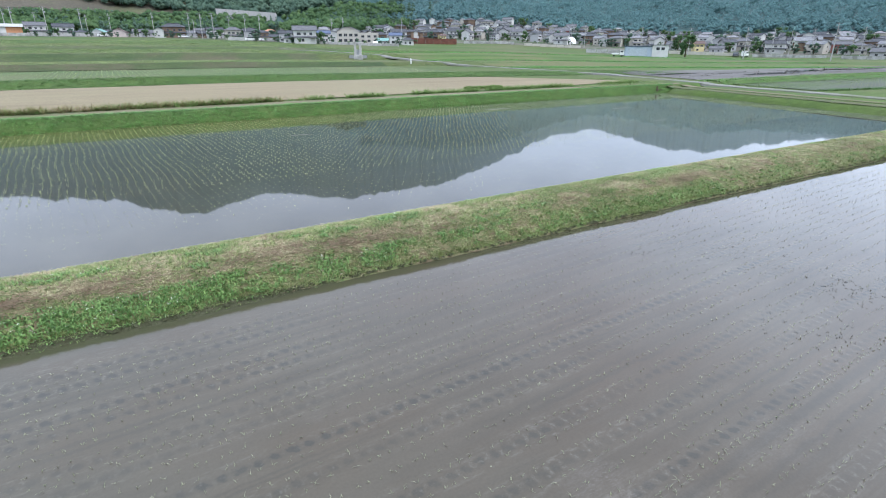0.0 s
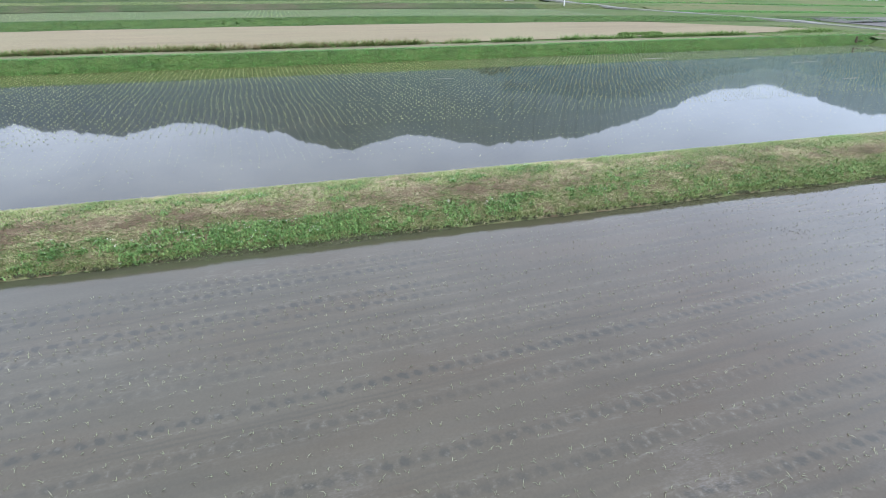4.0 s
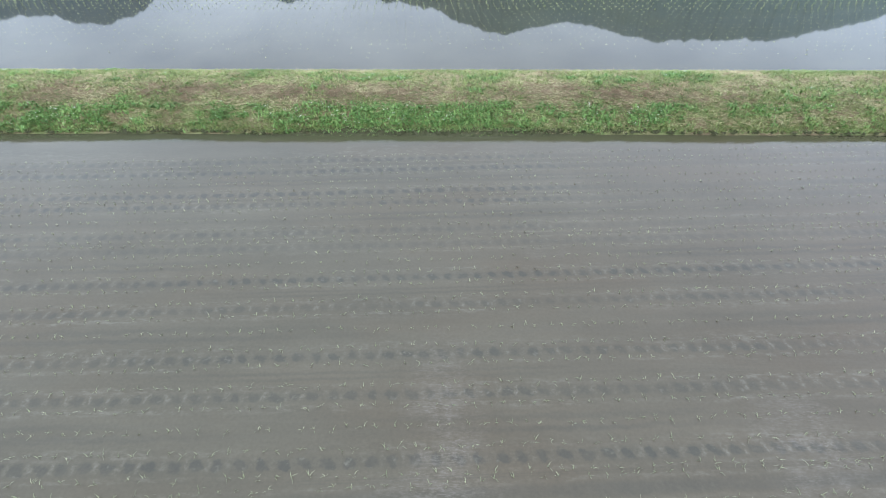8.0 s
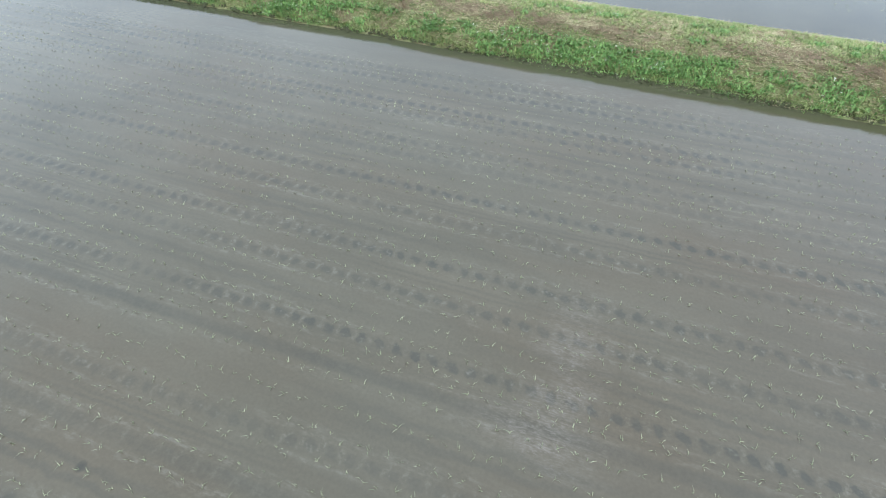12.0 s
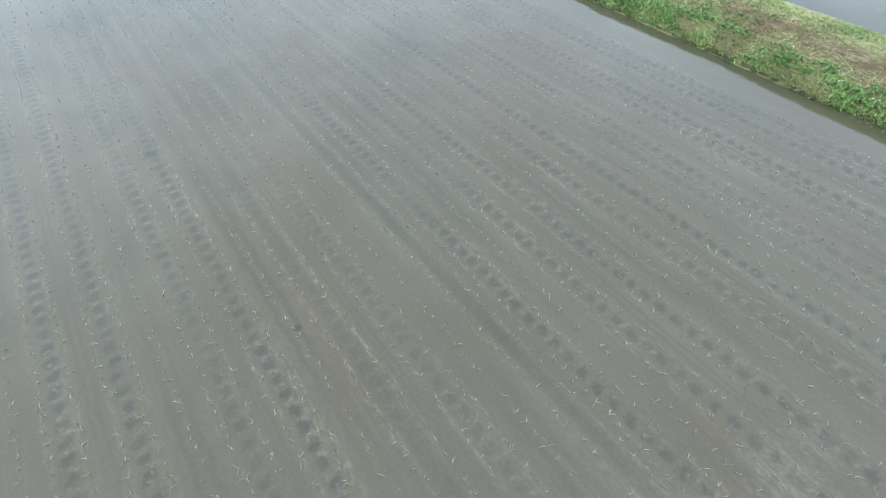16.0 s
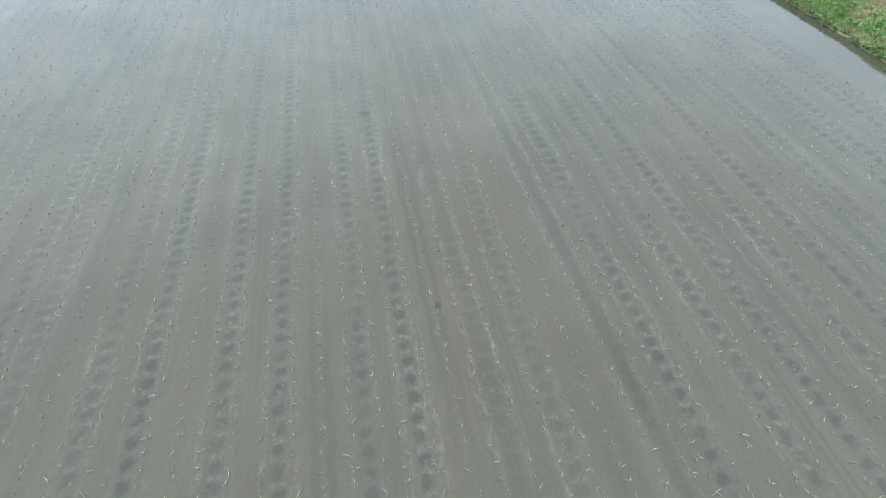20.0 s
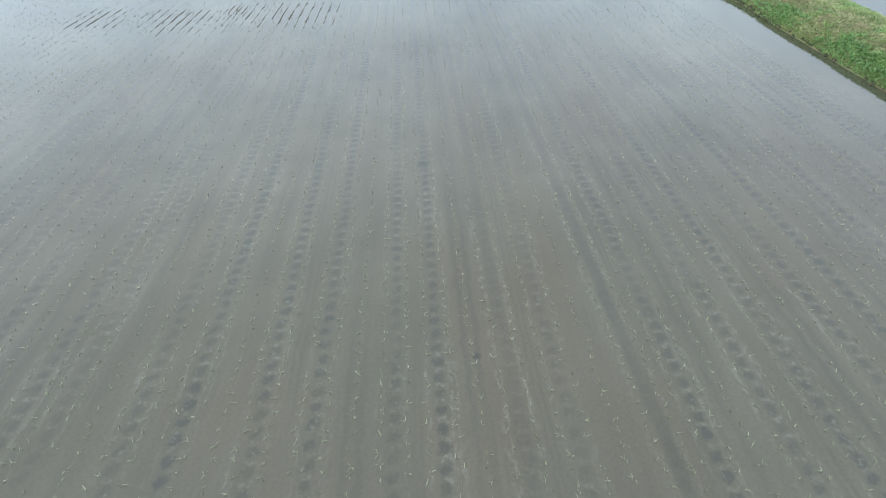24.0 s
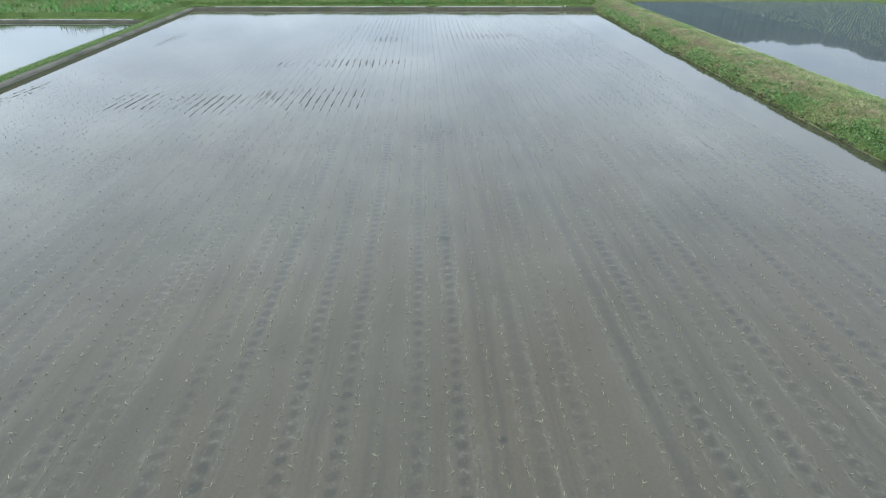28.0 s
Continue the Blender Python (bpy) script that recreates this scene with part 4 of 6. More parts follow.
def box(bm, c, s, bevel=0.0):
    """An axis-aligned box centred on c with sides s."""
    m = Matrix.Translation(c) @ Matrix.Diagonal((*s, 1))
    v = bmesh.ops.create_cube(bm, size=1, matrix=m)["verts"]
    if bevel:
        e = list({e for w in v for e in w.link_edges})
        bmesh.ops.bevel(bm, geom=e, offset=bevel, segments=1, affect="EDGES")
    return bm


def part(name, bm, mat, parent, label=""):
    """Links a bmesh as one mesh object under a thing or part."""
    me = bpy.data.meshes.new(name)
    bm.to_mesh(me)
    bm.free()
    me.materials.append(mat)
    ob = new(name, me)
    ob.parent = parent
    if label:
        ob["label"] = label
    return ob


part("shaft", box(bmesh.new(), (0, 0, 0.17), (0.14, 0.14, 0.34), 0.02), M["concrete"], post)

# shoals of mud whose drill ridges break the water along the planting rows
def shoal(cx, cy, rx, ry, peak, fine=1.0):
    """A low mound of mud, ridged along the rows; only its crests stand out of the water."""
    a_s, b_s = spread(-rx, rx, 0.09 * fine), spread(-ry, ry, 0.022 * fine)
    n = len(a_s)
    verts = []
    for b in b_s:
        for a in a_s:
            env = 1.0 - (a / rx) ** 2 - (b / ry) ** 2
            x, y = cx + a, cy + b + ROW_TILT * a
            z = peak * (max(env, -1.0) - 0.75) + 0.03 * (max(0.0, math.cos(19.6 * b + 0.8 + 1.2 * noise.noise((a * 0.5, b * 0.4, cx)))) ** 6 - 0.42)
            z += 0.012 * noise.noise((x * 1.1, y * 2.2, 4)) + 0.014 * noise.noise((x * 2.2, y * 9.0, 7)) + 0.03 * noise.noise((x * 5.5, y * 14, 2)) - 0.004
            verts.append((x, y, min(z, 0.016) - 0.004))
    faces = []
    for j in range(len(b_s) - 1):
        for i in range(n - 1):
            q = (j * n + i, j * n + i + 1, (j + 1) * n + i + 1, (j + 1) * n + i)
            if max(verts[k][2] for k in q) > 0.0:
                faces.append(q)
    used = sorted({k for q in faces for k in q})
    at = {k: i for i, k in enumerate(used)}
    return [verts[k] for k in used], [tuple(at[k] for k in q) for q in faces]


allv, allf = [], []
for spec in ((-20.1, -8.9, 2.0, 2.1, 0.024), (-20.2, -12.0, 1.5, 1.2, 0.013), (-20.6, -5.4, 1.6, 2.0, 0.004), (-27.4, -4.5, 1.0, 2.2, 0.006), (-27.0, -8.1, 0.7, 0.5, 0.01), (-34.3, -4.0, 1.0, 1.0, 0.012), (-35.8, 2.0, 1.1, 2.9, 0.008), (-34.5, -17.3, 3.2, 0.45, 0.02),
             (-21.3, -17.3, 2.0, 0.4, 0.012), (-20.9, -7.2, 0.9, 0.5, 0.012)):
    v, f = shoal(*spec)
    allf += [tuple(i + len(allv) for i in q) for q in f]
    allv += v
cl = np.random.default_rng(31)
stubs = [(cx + cl.normal(0, sx), cy + cl.normal(0, sy), -0.015) for cx, cy, sx, sy, n in ((14.2, 5.4, 0.6, 0.45, 60), (11.4, 4.5, 0.5, 0.5, 40), (11.8, 9.5, 0.25, 0.15, 14), (13, 7.5, 2.0, 1.2, 30), (-20.2, -8.8, 1.0, 1.6, 160), (-20.3, -11.9, 0.8, 1.0, 60), (-20.6, -5.4, 1.2, 1.4, 60),
                                                                             (-27.4, -4.5, 0.5, 1.6, 90), (-34.3, -4.0, 0.5, 0.6, 50), (-35.8, 2.0, 0.5, 1.8, 110), (-27.0, -8.1, 0.4, 0.3, 20)) for _ in range(n)]
stuff("rice_stubble", [tuft_arrays(stubs, 4, 0.04, 0.014, 1.2, 34)], M["dark_clod"], "dark stubs of last year's rice in the mud", "stubble")
structure("mud_ridges", allv, allf, M["dark_clod"], "dark mud ridges breaking the water along planting rows", "mud", kind="stuff")

gr = np.random.default_rng(41)


def scatter(n, xr, yr, z=None, keep=None):
    x, y = gr.uniform(*xr, n), gr.uniform(*yr, n)
    out = []
    for a, b in zip(x, y):
        if keep is None or keep(a, b):
            out.append((a, b, ground_z(a, b) if z is None else z))
    return out


turf = []
for x in gr.uniform(-49.5, 4, 9000):
    o = gr.uniform(0.38, 1.28)
    px, py, _ = along(x, o, 0)
    turf.append((px, py, 0.21 if o < 1.0 else 0.21 - (o - 1.0) * 0.5))
stuff("bank_grass", [tuft_arrays(turf, 3, 0.12, 0.012, 1.0, 42, True)], M["grass_green"], "short pale green grass on the mud bank", "grass")

# meadow beyond the western end
meadow = scatter(9000, (-62, -50.2), (-26, 16), keep=lambda a, b: b > -24) + scatter(6000, (-58, -42.3), (-60, -22), keep=lambda a, b: b < west_bank_y(a) - 0.9)
verge = scatter(4200, (-51.2, -49.82), (-23, 12), 0.2) + scatter(2600, (-43.2, -41.85), (-50, -23.2), 0.16)
stuff("meadow_grass", [tuft_arrays(meadow, 5, 0.3, 0.026, 1.1, 43, True), tuft_arrays(verge, 5, 0.16, 0.015, 1.0, 44, True)], M["grass_green"], "rough green meadow grass behind the end bank", "grass")
stuff("meadow_weeds", [tuft_arrays(scatter(2600, (-58, -43.2), (-60, -24.5), keep=lambda a, b: noise.noise((a * 0.3, b * 0.3, 7)) > 0 and b < west_bank_y(a) - 1.6), 9, 0.5, 0.04, 0.9, 45, True),
                       tuft_arrays(scatter(1500, (-60, -51), (-23, 15), keep=lambda a, b: noise.noise((a * 0.3, b * 0.3, 2)) > 0.1), 9, 0.42, 0.04, 0.9, 46, True)], M["grass_weed"], "lush leafy weeds in the meadow", "weeds")
stuff("meadow_reeds", [tuft_arrays(scatter(1300, (-58, -44), (-60, -25), keep=lambda a, b: noise.noise((a * 0.25, b * 0.25, 5)) > 0.05 and b < west_bank_y(a) - 2), 5, 1.0, 0.025, 0.5, 47)], M["dry_weeds"], "dry reddish seed stems in the meadow", "weeds")

# ---- the bank beyond the upper paddy and the fields over it ----
def strip_y(s, x):
    return math.sqrt(max(1.0, s * s - (0.55 * x) ** 2))


def strip(name, s0, s1, x0, x1, mat, label, category, lift=0.04, n=5):
    """A field or bank that follows the terraces between the lines s0 and s1."""
    xs = spread(x0, x1, 3.0)
    return structure(name, *ribbon(xs, lambda x: [(x, strip_y(s0 + (s1 - s0) * i / n, x), ground_z(x, strip_y(s0 + (s1 - s0) * i / n, x)) + lift) for i in range(n + 1)]), mat, label, category)


def straight(name, y0, y1, x0, x1, mat, label, category, lift=0.04, n=4):
    xs = spread(x0, x1, 3.0)
    return structure(name, *ribbon(xs, lambda x: [(x, y0 + (y1 - y0) * i / n, ground_z(x, y0 + (y1 - y0) * i / n) + lift) for i in range(n + 1)]), mat, label, category)


straight("bank_upper", 41.35, 43.3, -120, 56, M["bank_bright"], "green grassy bank behind the upper paddy", "grass bank", 0.05, 6)
straight("path_upper", 43.3, 45.4, -120, 58, M["path"], "mown grass path along the top of the bank", "path", 0.04)
strip("bank_second", 72.2, 76.2, -100, 78, M["bank_bright"], "bright weedy bank above the harvested field", "grass bank")
strip("field_rice", 76.2, 100.6, -100, 46, M["rice_field"], "young rice field with pale green rows", "field")
strip("bank_third", 100.6, 104.0, -100, 46, M["bank_dark"], "rough dark grass bank", "grass bank")
strip("field_third", 104.0, 119.6, -110, 40, M["light_field"], "narrow light green field", "field")
strip("bank_fourth", 119.6, 124.4, -110, 40, M["bank_dark"], "rough brownish grass bank", "grass bank")
strip("field_fourth", 126, 146, -120, 60, M["bank_bright"], "dark green field below the village", "field")
strip("bank_fifth", 146, 158, -120, 56, M["bank_dark"], "rough grass slope below the village", "grass bank")
strip("field_fifth", 160, 178, -120, 44, M["light_field"], "light green field near the village road", "field")
strip("path_third", 124.6, 126.6, -110, 40, M["path"], "pale dry path between two terraces", "path", 0.07)
strip("path_fourth", 158.2, 160.4, -120, 44, M["path"], "pale dry path below the village", "path", 0.07)
strip("ditch_bank", 100.2, 101.2, -100, 46, M["bank_dark"], "dark overgrown ditch along the terrace", "ditch", 0.12)
strip("field_sixth", 181, 204, -120, 40, M["bank_bright"], "deep green field beside the village road", "field")
strip("field_east", 92, 112, 66, 150, M["light_field"], "light green field beside the concrete road", "field", 0.05)
strip("bank_east", 112, 116, 66, 160, M["bank_dark"], "rough grass bank between two fields", "grass bank", 0.05)
strip("field_east_far", 118, 140, 60, 150, M["light_field"], "bright green field in front of the village", "field", 0.05)
strip("bank_east_near", 88, 91.5, 66, 140, M["bank_bright"], "bright green bank above the muddy field", "grass bank", 0.05)
strip("field_east_low", 79, 88, 66, 120, M["light_field"], "light green field above the muddy field", "field", 0.045)
field_mud = [(66.5, 46.0), (130, 42.5), (146, 56), (72, 66)]


def ground_patch(name, corners, mat, label, category, lift=0.05, nx=20, ny=8):
    (x0, y0), (x1, y1), (x2, y2), (x3, y3) = corners
    n = nx + 1
    verts = []
    for j in range(ny + 1):
        v = j / ny
        for i in range(n):
            u = i / nx
            x = (x0 * (1 - u) + x1 * u) * (1 - v) + (x3 * (1 - u) + x2 * u) * v
            y = (y0 * (1 - u) + y1 * u) * (1 - v) + (y3 * (1 - u) + y2 * u) * v
            verts.append((x, y, ground_z(x, y) + lift))
    return structure(name, verts, [(j * n + i, j * n + i + 1, (j + 1) * n + i + 1, (j + 1) * n + i) for j in range(ny) for i in range(nx)], mat, label, category)


ground_patch("field_mud", field_mud, M["puddled"], "puddled grey muddy field waiting for planting", "field", 0.06)
ground_patch("bank_mud", [(66, 40.4), (132, 34.4), (132, 42), (66.5, 45.4)], M["bank_bright"], "bright green grassy bank beside the muddy field", "grass bank", 0.12)
ground_patch("field_rice_east", [(64.5, 31), (125, 16), (130, 35.5), (66.5, 41)], M["flooded"], "flooded young rice field with pale rows", "field", 0.07)
xs_tan = spread(-100, 57, 2.5)
structure("field_harvested", *ribbon(xs_tan, lambda x: [(x, y, ground_z(x, y) + 0.05) for y in [46.6 + max(0, x - 10) * 0.027 + (max(50.0, strip_y(71.8, x) - max(0.0, x - 46) * 1.2) - 46.6 - max(0, x - 10) * 0.027) * i / 8 for i in range(9)]]), M["tan"],
          "bare harvested field with dry tan stubble", "field")

ROAD = [(57.0, 14.5), (59.6, 22.6), (61.6, 31.0), (62.6, 37.5), (62.8, 43.8), (64.2, 51.2), (66.0, 60.6), (63.2, 74), (61.4, 86), (58.5, 100), (57.2, 112), (53.5, 126.8), (49, 139), (38, 148)]


def off_road(x, y, gap=1.6):
    """True where a point lies clear of the farm road."""
    for (ax, ay), (bx_, by_) in zip(ROAD, ROAD[1:]):
        L = (bx_ - ax) ** 2 + (by_ - ay) ** 2
        t = max(0.0, min(1.0, ((x - ax) * (bx_ - ax) + (y - ay) * (by_ - ay)) / L))
        if math.hypot(x - ax - t * (bx_ - ax), y - ay - t * (by_ - ay)) < gap:
            return False
    return True


def road_strip(name, pts, width, mat, label, lift):
    verts = []
    fine = []
    for (a, b), (c, d) in zip(pts, pts[1:]):
        for i in range(6):
            fine.append((a + (c - a) * i / 6, b + (d - b) * i / 6))
    fine.append(pts[-1])
    for i, (x, y) in enumerate(fine):
        x2, y2 = fine[min(i + 1, len(fine) - 1)]
        x1, y1 = fine[max(i - 1, 0)]
        L = math.hypot(x2 - x1, y2 - y1)
        nx, ny = (y2 - y1) / L * width / 2, -(x2 - x1) / L * width / 2
        near_pts = fine[max(0, i - 5):i + 6]
        z = max(sum(ground_z(*q) for q in near_pts) / len(near_pts), ground_z(x, y) - 0.05) + lift
        verts += [(x - nx * 1.15, y - ny * 1.15, z - 0.25), (x - nx, y - ny, z), (x + nx, y + ny, z), (x + nx * 1.15, y + ny * 1.15, z - 0.25)]
    faces = [(i * 4 + j, i * 4 + 4 + j, i * 4 + 5 + j, i * 4 + 1 + j) for i in range(len(fine) - 1) for j in range(3)]
    return structure(name, verts, faces, mat, label, "road", smooth=False)


verge_y = spread(12.5, 44, 1.5)
structure("verge_bank", *ribbon(verge_y, lambda y: [(48.2 + 0.17 * y + d + 0.25 * noise.noise((y * 0.2, d, 3)), y, ground_z(48.2 + 0.17 * y + d, y) + 0.05) for d in (0.0, 0.5, 1.0, 1.6)]), M["verge"], "brownish mown grass bank beside the upper paddy", "grass bank")
structure("verge_track", *ribbon(verge_y, lambda y: [(50.9 + 0.17 * y + d + 0.2 * noise.noise((y * 0.3, d, 5)), y, ground_z(50.9 + 0.17 * y + d, y) + 0.05) for d in (0.0, 0.6, 1.2)]), M["path"], "worn dry track along the paddy", "path")
road_strip("road", ROAD, 1.7, M["road"], "narrow pale concrete farm road", 0.09)

# weeds along the terraces
def along_strip(n, s0, s1, x0, x1, keep=None):
    out = []
    for x, s in zip(gr.uniform(x0, x1, n), gr.uniform(s0, s1, n)):
        if keep is None or keep(x, s):
            y = strip_y(s, x)
            if x > 35 and not off_road(x, y):
                continue
            out.append((x, y, ground_z(x, y) + 0.03))
    return out


def along_line(n, y0, y1, x0, x1, keep=None):
    out = []
    for x, y in zip(gr.uniform(x0, x1, n), gr.uniform(y0, y1, n)):
        if (keep is None or keep(x, y)) and (x < 45 or off_road(x, y)):
            out.append((x, y, ground_z(x, y) + 0.03))
    return out


stuff("upper_bank_grass", [tuft_arrays(along_line(22000, 41.2, 43.4, -60, 57), 3, 0.18, 0.022, 1.6, 51, True)], M["grass_weed"], "lush green grass on the bank of the upper paddy", "grass")
hedge = [(x, 45.9 + max(0, x - 10) * 0.024 + gr.normal(0, 0.22), 1.25) for x in gr.uniform(-60, 57, 4200) if noise.noise((x * 0.12, 3, 0)) + 0.5 * noise.noise((x * 0.6, 1, 0)) > -0.45 + 0.3 * gr.random()]
stuff("field_edge_reeds", [tuft_arrays([h for h in hedge[::2] if h[0] < 14], 9, 0.62, 0.05, 1.2, 52, True)], M["dry_weeds"], "reddish dry grass along the edge of the harvested field", "weeds")
stuff("field_edge_weeds", [tuft_arrays([h for h in hedge[1::2] if noise.noise((h[0] * 0.2, 9, 0)) > -0.2], 9, 0.52, 0.055, 1.4, 53, True)], M["hedge"], "green weeds along the edge of the harvested field", "weeds")
stuff("terrace_weeds", [tuft_arrays(along_strip(14000, 72.2, 76.0, -60, 80), 3, 0.2, 0.035, 1.6, 54, True), tuft_arrays(along_strip(7000, 100.5, 104, -60, 60), 3, 0.16, 0.045, 1.6, 55, True)], M["terrace"], "bright green weeds on the terrace banks", "weeds")
stuff("rough_grass", [tuft_arrays(along_strip(7000, 119.5, 125, -70, 60), 3, 0.16, 0.05, 1.6, 56, True), tuft_arrays(along_strip(6000, 146, 160, -80, 80), 3, 0.16, 0.06, 1.6, 57, True),
                      tuft_arrays(along_line(9000, 14, 42, 47, 64, lambda x, y: 46.7 + 0.17 * y < x < 52.0 + 0.17 * y), 3, 0.09, 0.022, 1.8, 58, True),
                      tuft_arrays(along_line(5000, 43, 56, 44, 62, lambda x, y: x < 57 + 0.2 * (y - 41) and (y < 46.4 or x > 56.5)), 4, 0.18, 0.03, 1.5, 59, True), tuft_arrays(along_line(2600, 34, 46, 62, 100), 4, 0.2, 0.04, 1.5, 61, True)], M["grass_green"], "rough green grass on the farmland banks", "grass")
stuff("field_grass", [tuft_arrays(along_strip(9000, 104, 119, -70, 44), 3, 0.14, 0.07, 1.8, 62, True), tuft_arrays(along_strip(12000, 126, 146, -80, 60), 3, 0.2, 0.09, 1.7, 63, True),
                      tuft_arrays(along_strip(12000, 160, 205, -100, 60, lambda x, s_: noise.noise((x * 0.05, s_ * 0.25, 2)) > -0.1), 3, 0.26, 0.12, 1.7, 64, True)], M["dike_grass"], "uneven yellowish grass growing in the terrace fields", "grass")
rice_b = [(x, strip_y(s, x), 2.06) for s in np.arange(77, 100, 0.6) for x in np.arange(-45, 44, 0.6) if strip_y(s, x) > 10]
stuff("rice_rows_far", [tuft_arrays([(x + gr.normal(0, 0.05), y, ground_z(x, y) + 0.02) for x, y, z in rice_b], 2, 0.15, 0.035, 0.5, 60, True)], M["seedling2"], "rows of young rice in the terrace field", "rice")

# pools and clods in the muddy field
pr = np.random.default_rng(81)
for cx, cy, a, b in ((92, 50, 9, 0.9), (110, 52.5, 11, 1.1), (76, 57, 6, 0.8), (126, 51, 8, 0.8)):
    n = 22
    ring = [(cx + a * math.cos(6.283 * i / n) * (1 + 0.35 * noise.noise((i * 0.9, cx, 0))), cy + b * math.sin(6.283 * i / n) * (1 + 0.5 * noise.noise((i * 0.7, cy, 3)))) for i in range(n)]
    structure("water_pool", [(x, y, ground_z(cx, cy) + 0.12) for x, y in ring], [tuple(range(n))], M["water_still"], "shallow pool of rainwater in the muddy field", "water")
lumps = [(x, y, ground_z(x, y) + 0.05) for x, y in zip(pr.uniform(70, 140, 700), pr.uniform(47, 58, 700)) if noise.noise((x * 0.12, y * 0.4, 6)) > 0.1]
stuff("field_stubble", [tuft_arrays(lumps, 4, 0.14, 0.08, 1.4, 82)], M["dark_clod"], "dark clods and stubble in the muddy field", "stubble")
stuff("east_banks_grass", [tuft_arrays(along_strip(3000, 87.6, 92, 62, 140), 3, 0.3, 0.07, 0.9, 83, True), tuft_arrays(along_strip(2200, 111.5, 116.5, 60, 160), 3, 0.3, 0.08, 0.9, 84, True), tuft_arrays(along_strip(2000, 139, 146, 50, 190), 3, 0.35, 0.1, 0.9, 85, True),
                           tuft_arrays(along_line(2500, 36, 46, 62, 130, lambda x, y: 45.4 - (x - 62) * 0.05 > y > 41.2 - (x - 62) * 0.08), 4, 0.28, 0.05, 0.9, 86, True)], M["grass_weed"], "lush green grass on the eastern field banks", "grass")

# pale mud flats just above the water of the upper paddy
for cx, cy, a, b in ((28, 38, 2.0, 0.22), (37.5, 33, 1.8, 0.2), (33.5, 26, 1.0, 0.14), (9.3, 32.8, 0.9, 0.14), (35, 35.8, 1.6, 0.18)):
    n = 20
    ring = [(cx + a * math.cos(6.283 * i / n) * (1 + 0.4 * noise.noise((i * 0.9, cx, 0))), cy + b * math.sin(6.283 * i / n) * (1 + 0.6 * noise.noise((i * 0.7, cy, 3)))) for i in range(n)]
    structure("mud_flat", [(cx, cy, WATER_2 + 0.02)] + [(x, y, WATER_2 - 0.006) for x, y in ring], [(0, i + 1, (i + 1) % n + 1) for i in range(n)], M["mud_flat"], "pale mud flat breaking the still water", "mud")
stuff("field_edge_bushes", [tuft_arrays([(x, 48.5 + gr.normal(0, 0.3), 1.27) for x in gr.uniform(31.5, 36, 260)], 7, 0.36, 0.05, 1.2, 91)], M["hedge"], "dense dark green clump of weeds beside the path", "weeds")

stump = tagged(new("weed_stump"), "dark weedy stump at the corner of the upper paddy", "stump")
stump.location = (53.2, 41.9, ground_z(53.2, 41.9))
bm = bmesh.new()
bmesh.ops.create_cone(bm, cap_ends=True, segments=8, radius1=0.14, radius2=0.07, depth=0.6, matrix=Matrix.Translation((0, 0, 0.25)))
part("trunk", bm, M["bark"], stump)
part("limb", box(bmesh.new(), (0.4, 0, 0.15), (1.0, 0.08, 0.08), 0.02), M["bark"], stump)

east_rows = [(x, y, ground_z(x, y) + 0.07) for y in np.arange(20, 41, 0.9) for x in np.arange(65, 112, 0.45) if 31 - 0.236 * (x - 61.5) < y < 41 - 0.084 * (x - 64.5)]
stuff("rice_rows_east", [tuft_arrays(east_rows[::2], 3, 0.16, 0.014, 0.6, 88)], M["seedling2"], "rows of young rice in the flooded eastern field", "rice")

edge = [(x, 31 - 0.236 * (x - 61.5) + gr.normal(0, 0.35), 0.97) for x in gr.uniform(64.5, 122, 1500)]
stuff("field_rim_grass", [tuft_arrays(edge, 3, 0.3, 0.05, 1.2, 89, True)], M["terrace"], "green grass along the rim of the flooded field", "grass")

# ---- the village ----
def polar(az, r):
    return r * math.sin(radians(az)), r * math.cos(radians(az))


def prism(bm, pts, x0, x1):
    """A solid with the outline pts (y, z), swept along x."""
    a = [bm.verts.new((x0, y, z)) for y, z in pts]
    b = [bm.verts.new((x1, y, z)) for y, z in pts]
    n = len(pts)
    for i in range(n):
        bm.faces.new((a[i], a[(i + 1) % n], b[(i + 1) % n], b[i]))
    bm.faces.new(a[::-1])
    bm.faces.new(b)
    return bm


def fixed(bm):
    bmesh.ops.recalc_face_normals(bm, faces=bm.faces)
    return bm


def hip_roof(w, d, z, rise, over, ridge):
    """A hipped roof with thickness and a short ridge along x."""
    bm = bmesh.new()
    W, D = w / 2 + over, d / 2 + over
    t = 0.18
    low = [bm.verts.new((sx * W, sy * D, z - t)) for sx, sy in ((-1, -1), (1, -1), (1, 1), (-1, 1))]
    eav = [bm.verts.new((sx * W, sy * D, z)) for sx, sy in ((-1, -1), (1, -1), (1, 1), (-1, 1))]
    top = [bm.verts.new((-ridge / 2, 0, z + rise)), bm.verts.new((ridge / 2, 0, z + rise))]
    bm.faces.new(low[::-1])
    for i in range(4):
        bm.faces.new((low[i], low[(i + 1) % 4], eav[(i + 1) % 4], eav[i]))
    bm.faces.new((eav[0], eav[1], top[1], top[0]))
    bm.faces.new((eav[2], eav[3], top[0], top[1]))
    bm.faces.new((eav[1], eav[2], top[1]))
    bm.faces.new((eav[3], eav[0], top[0]))
    return fixed(bm)


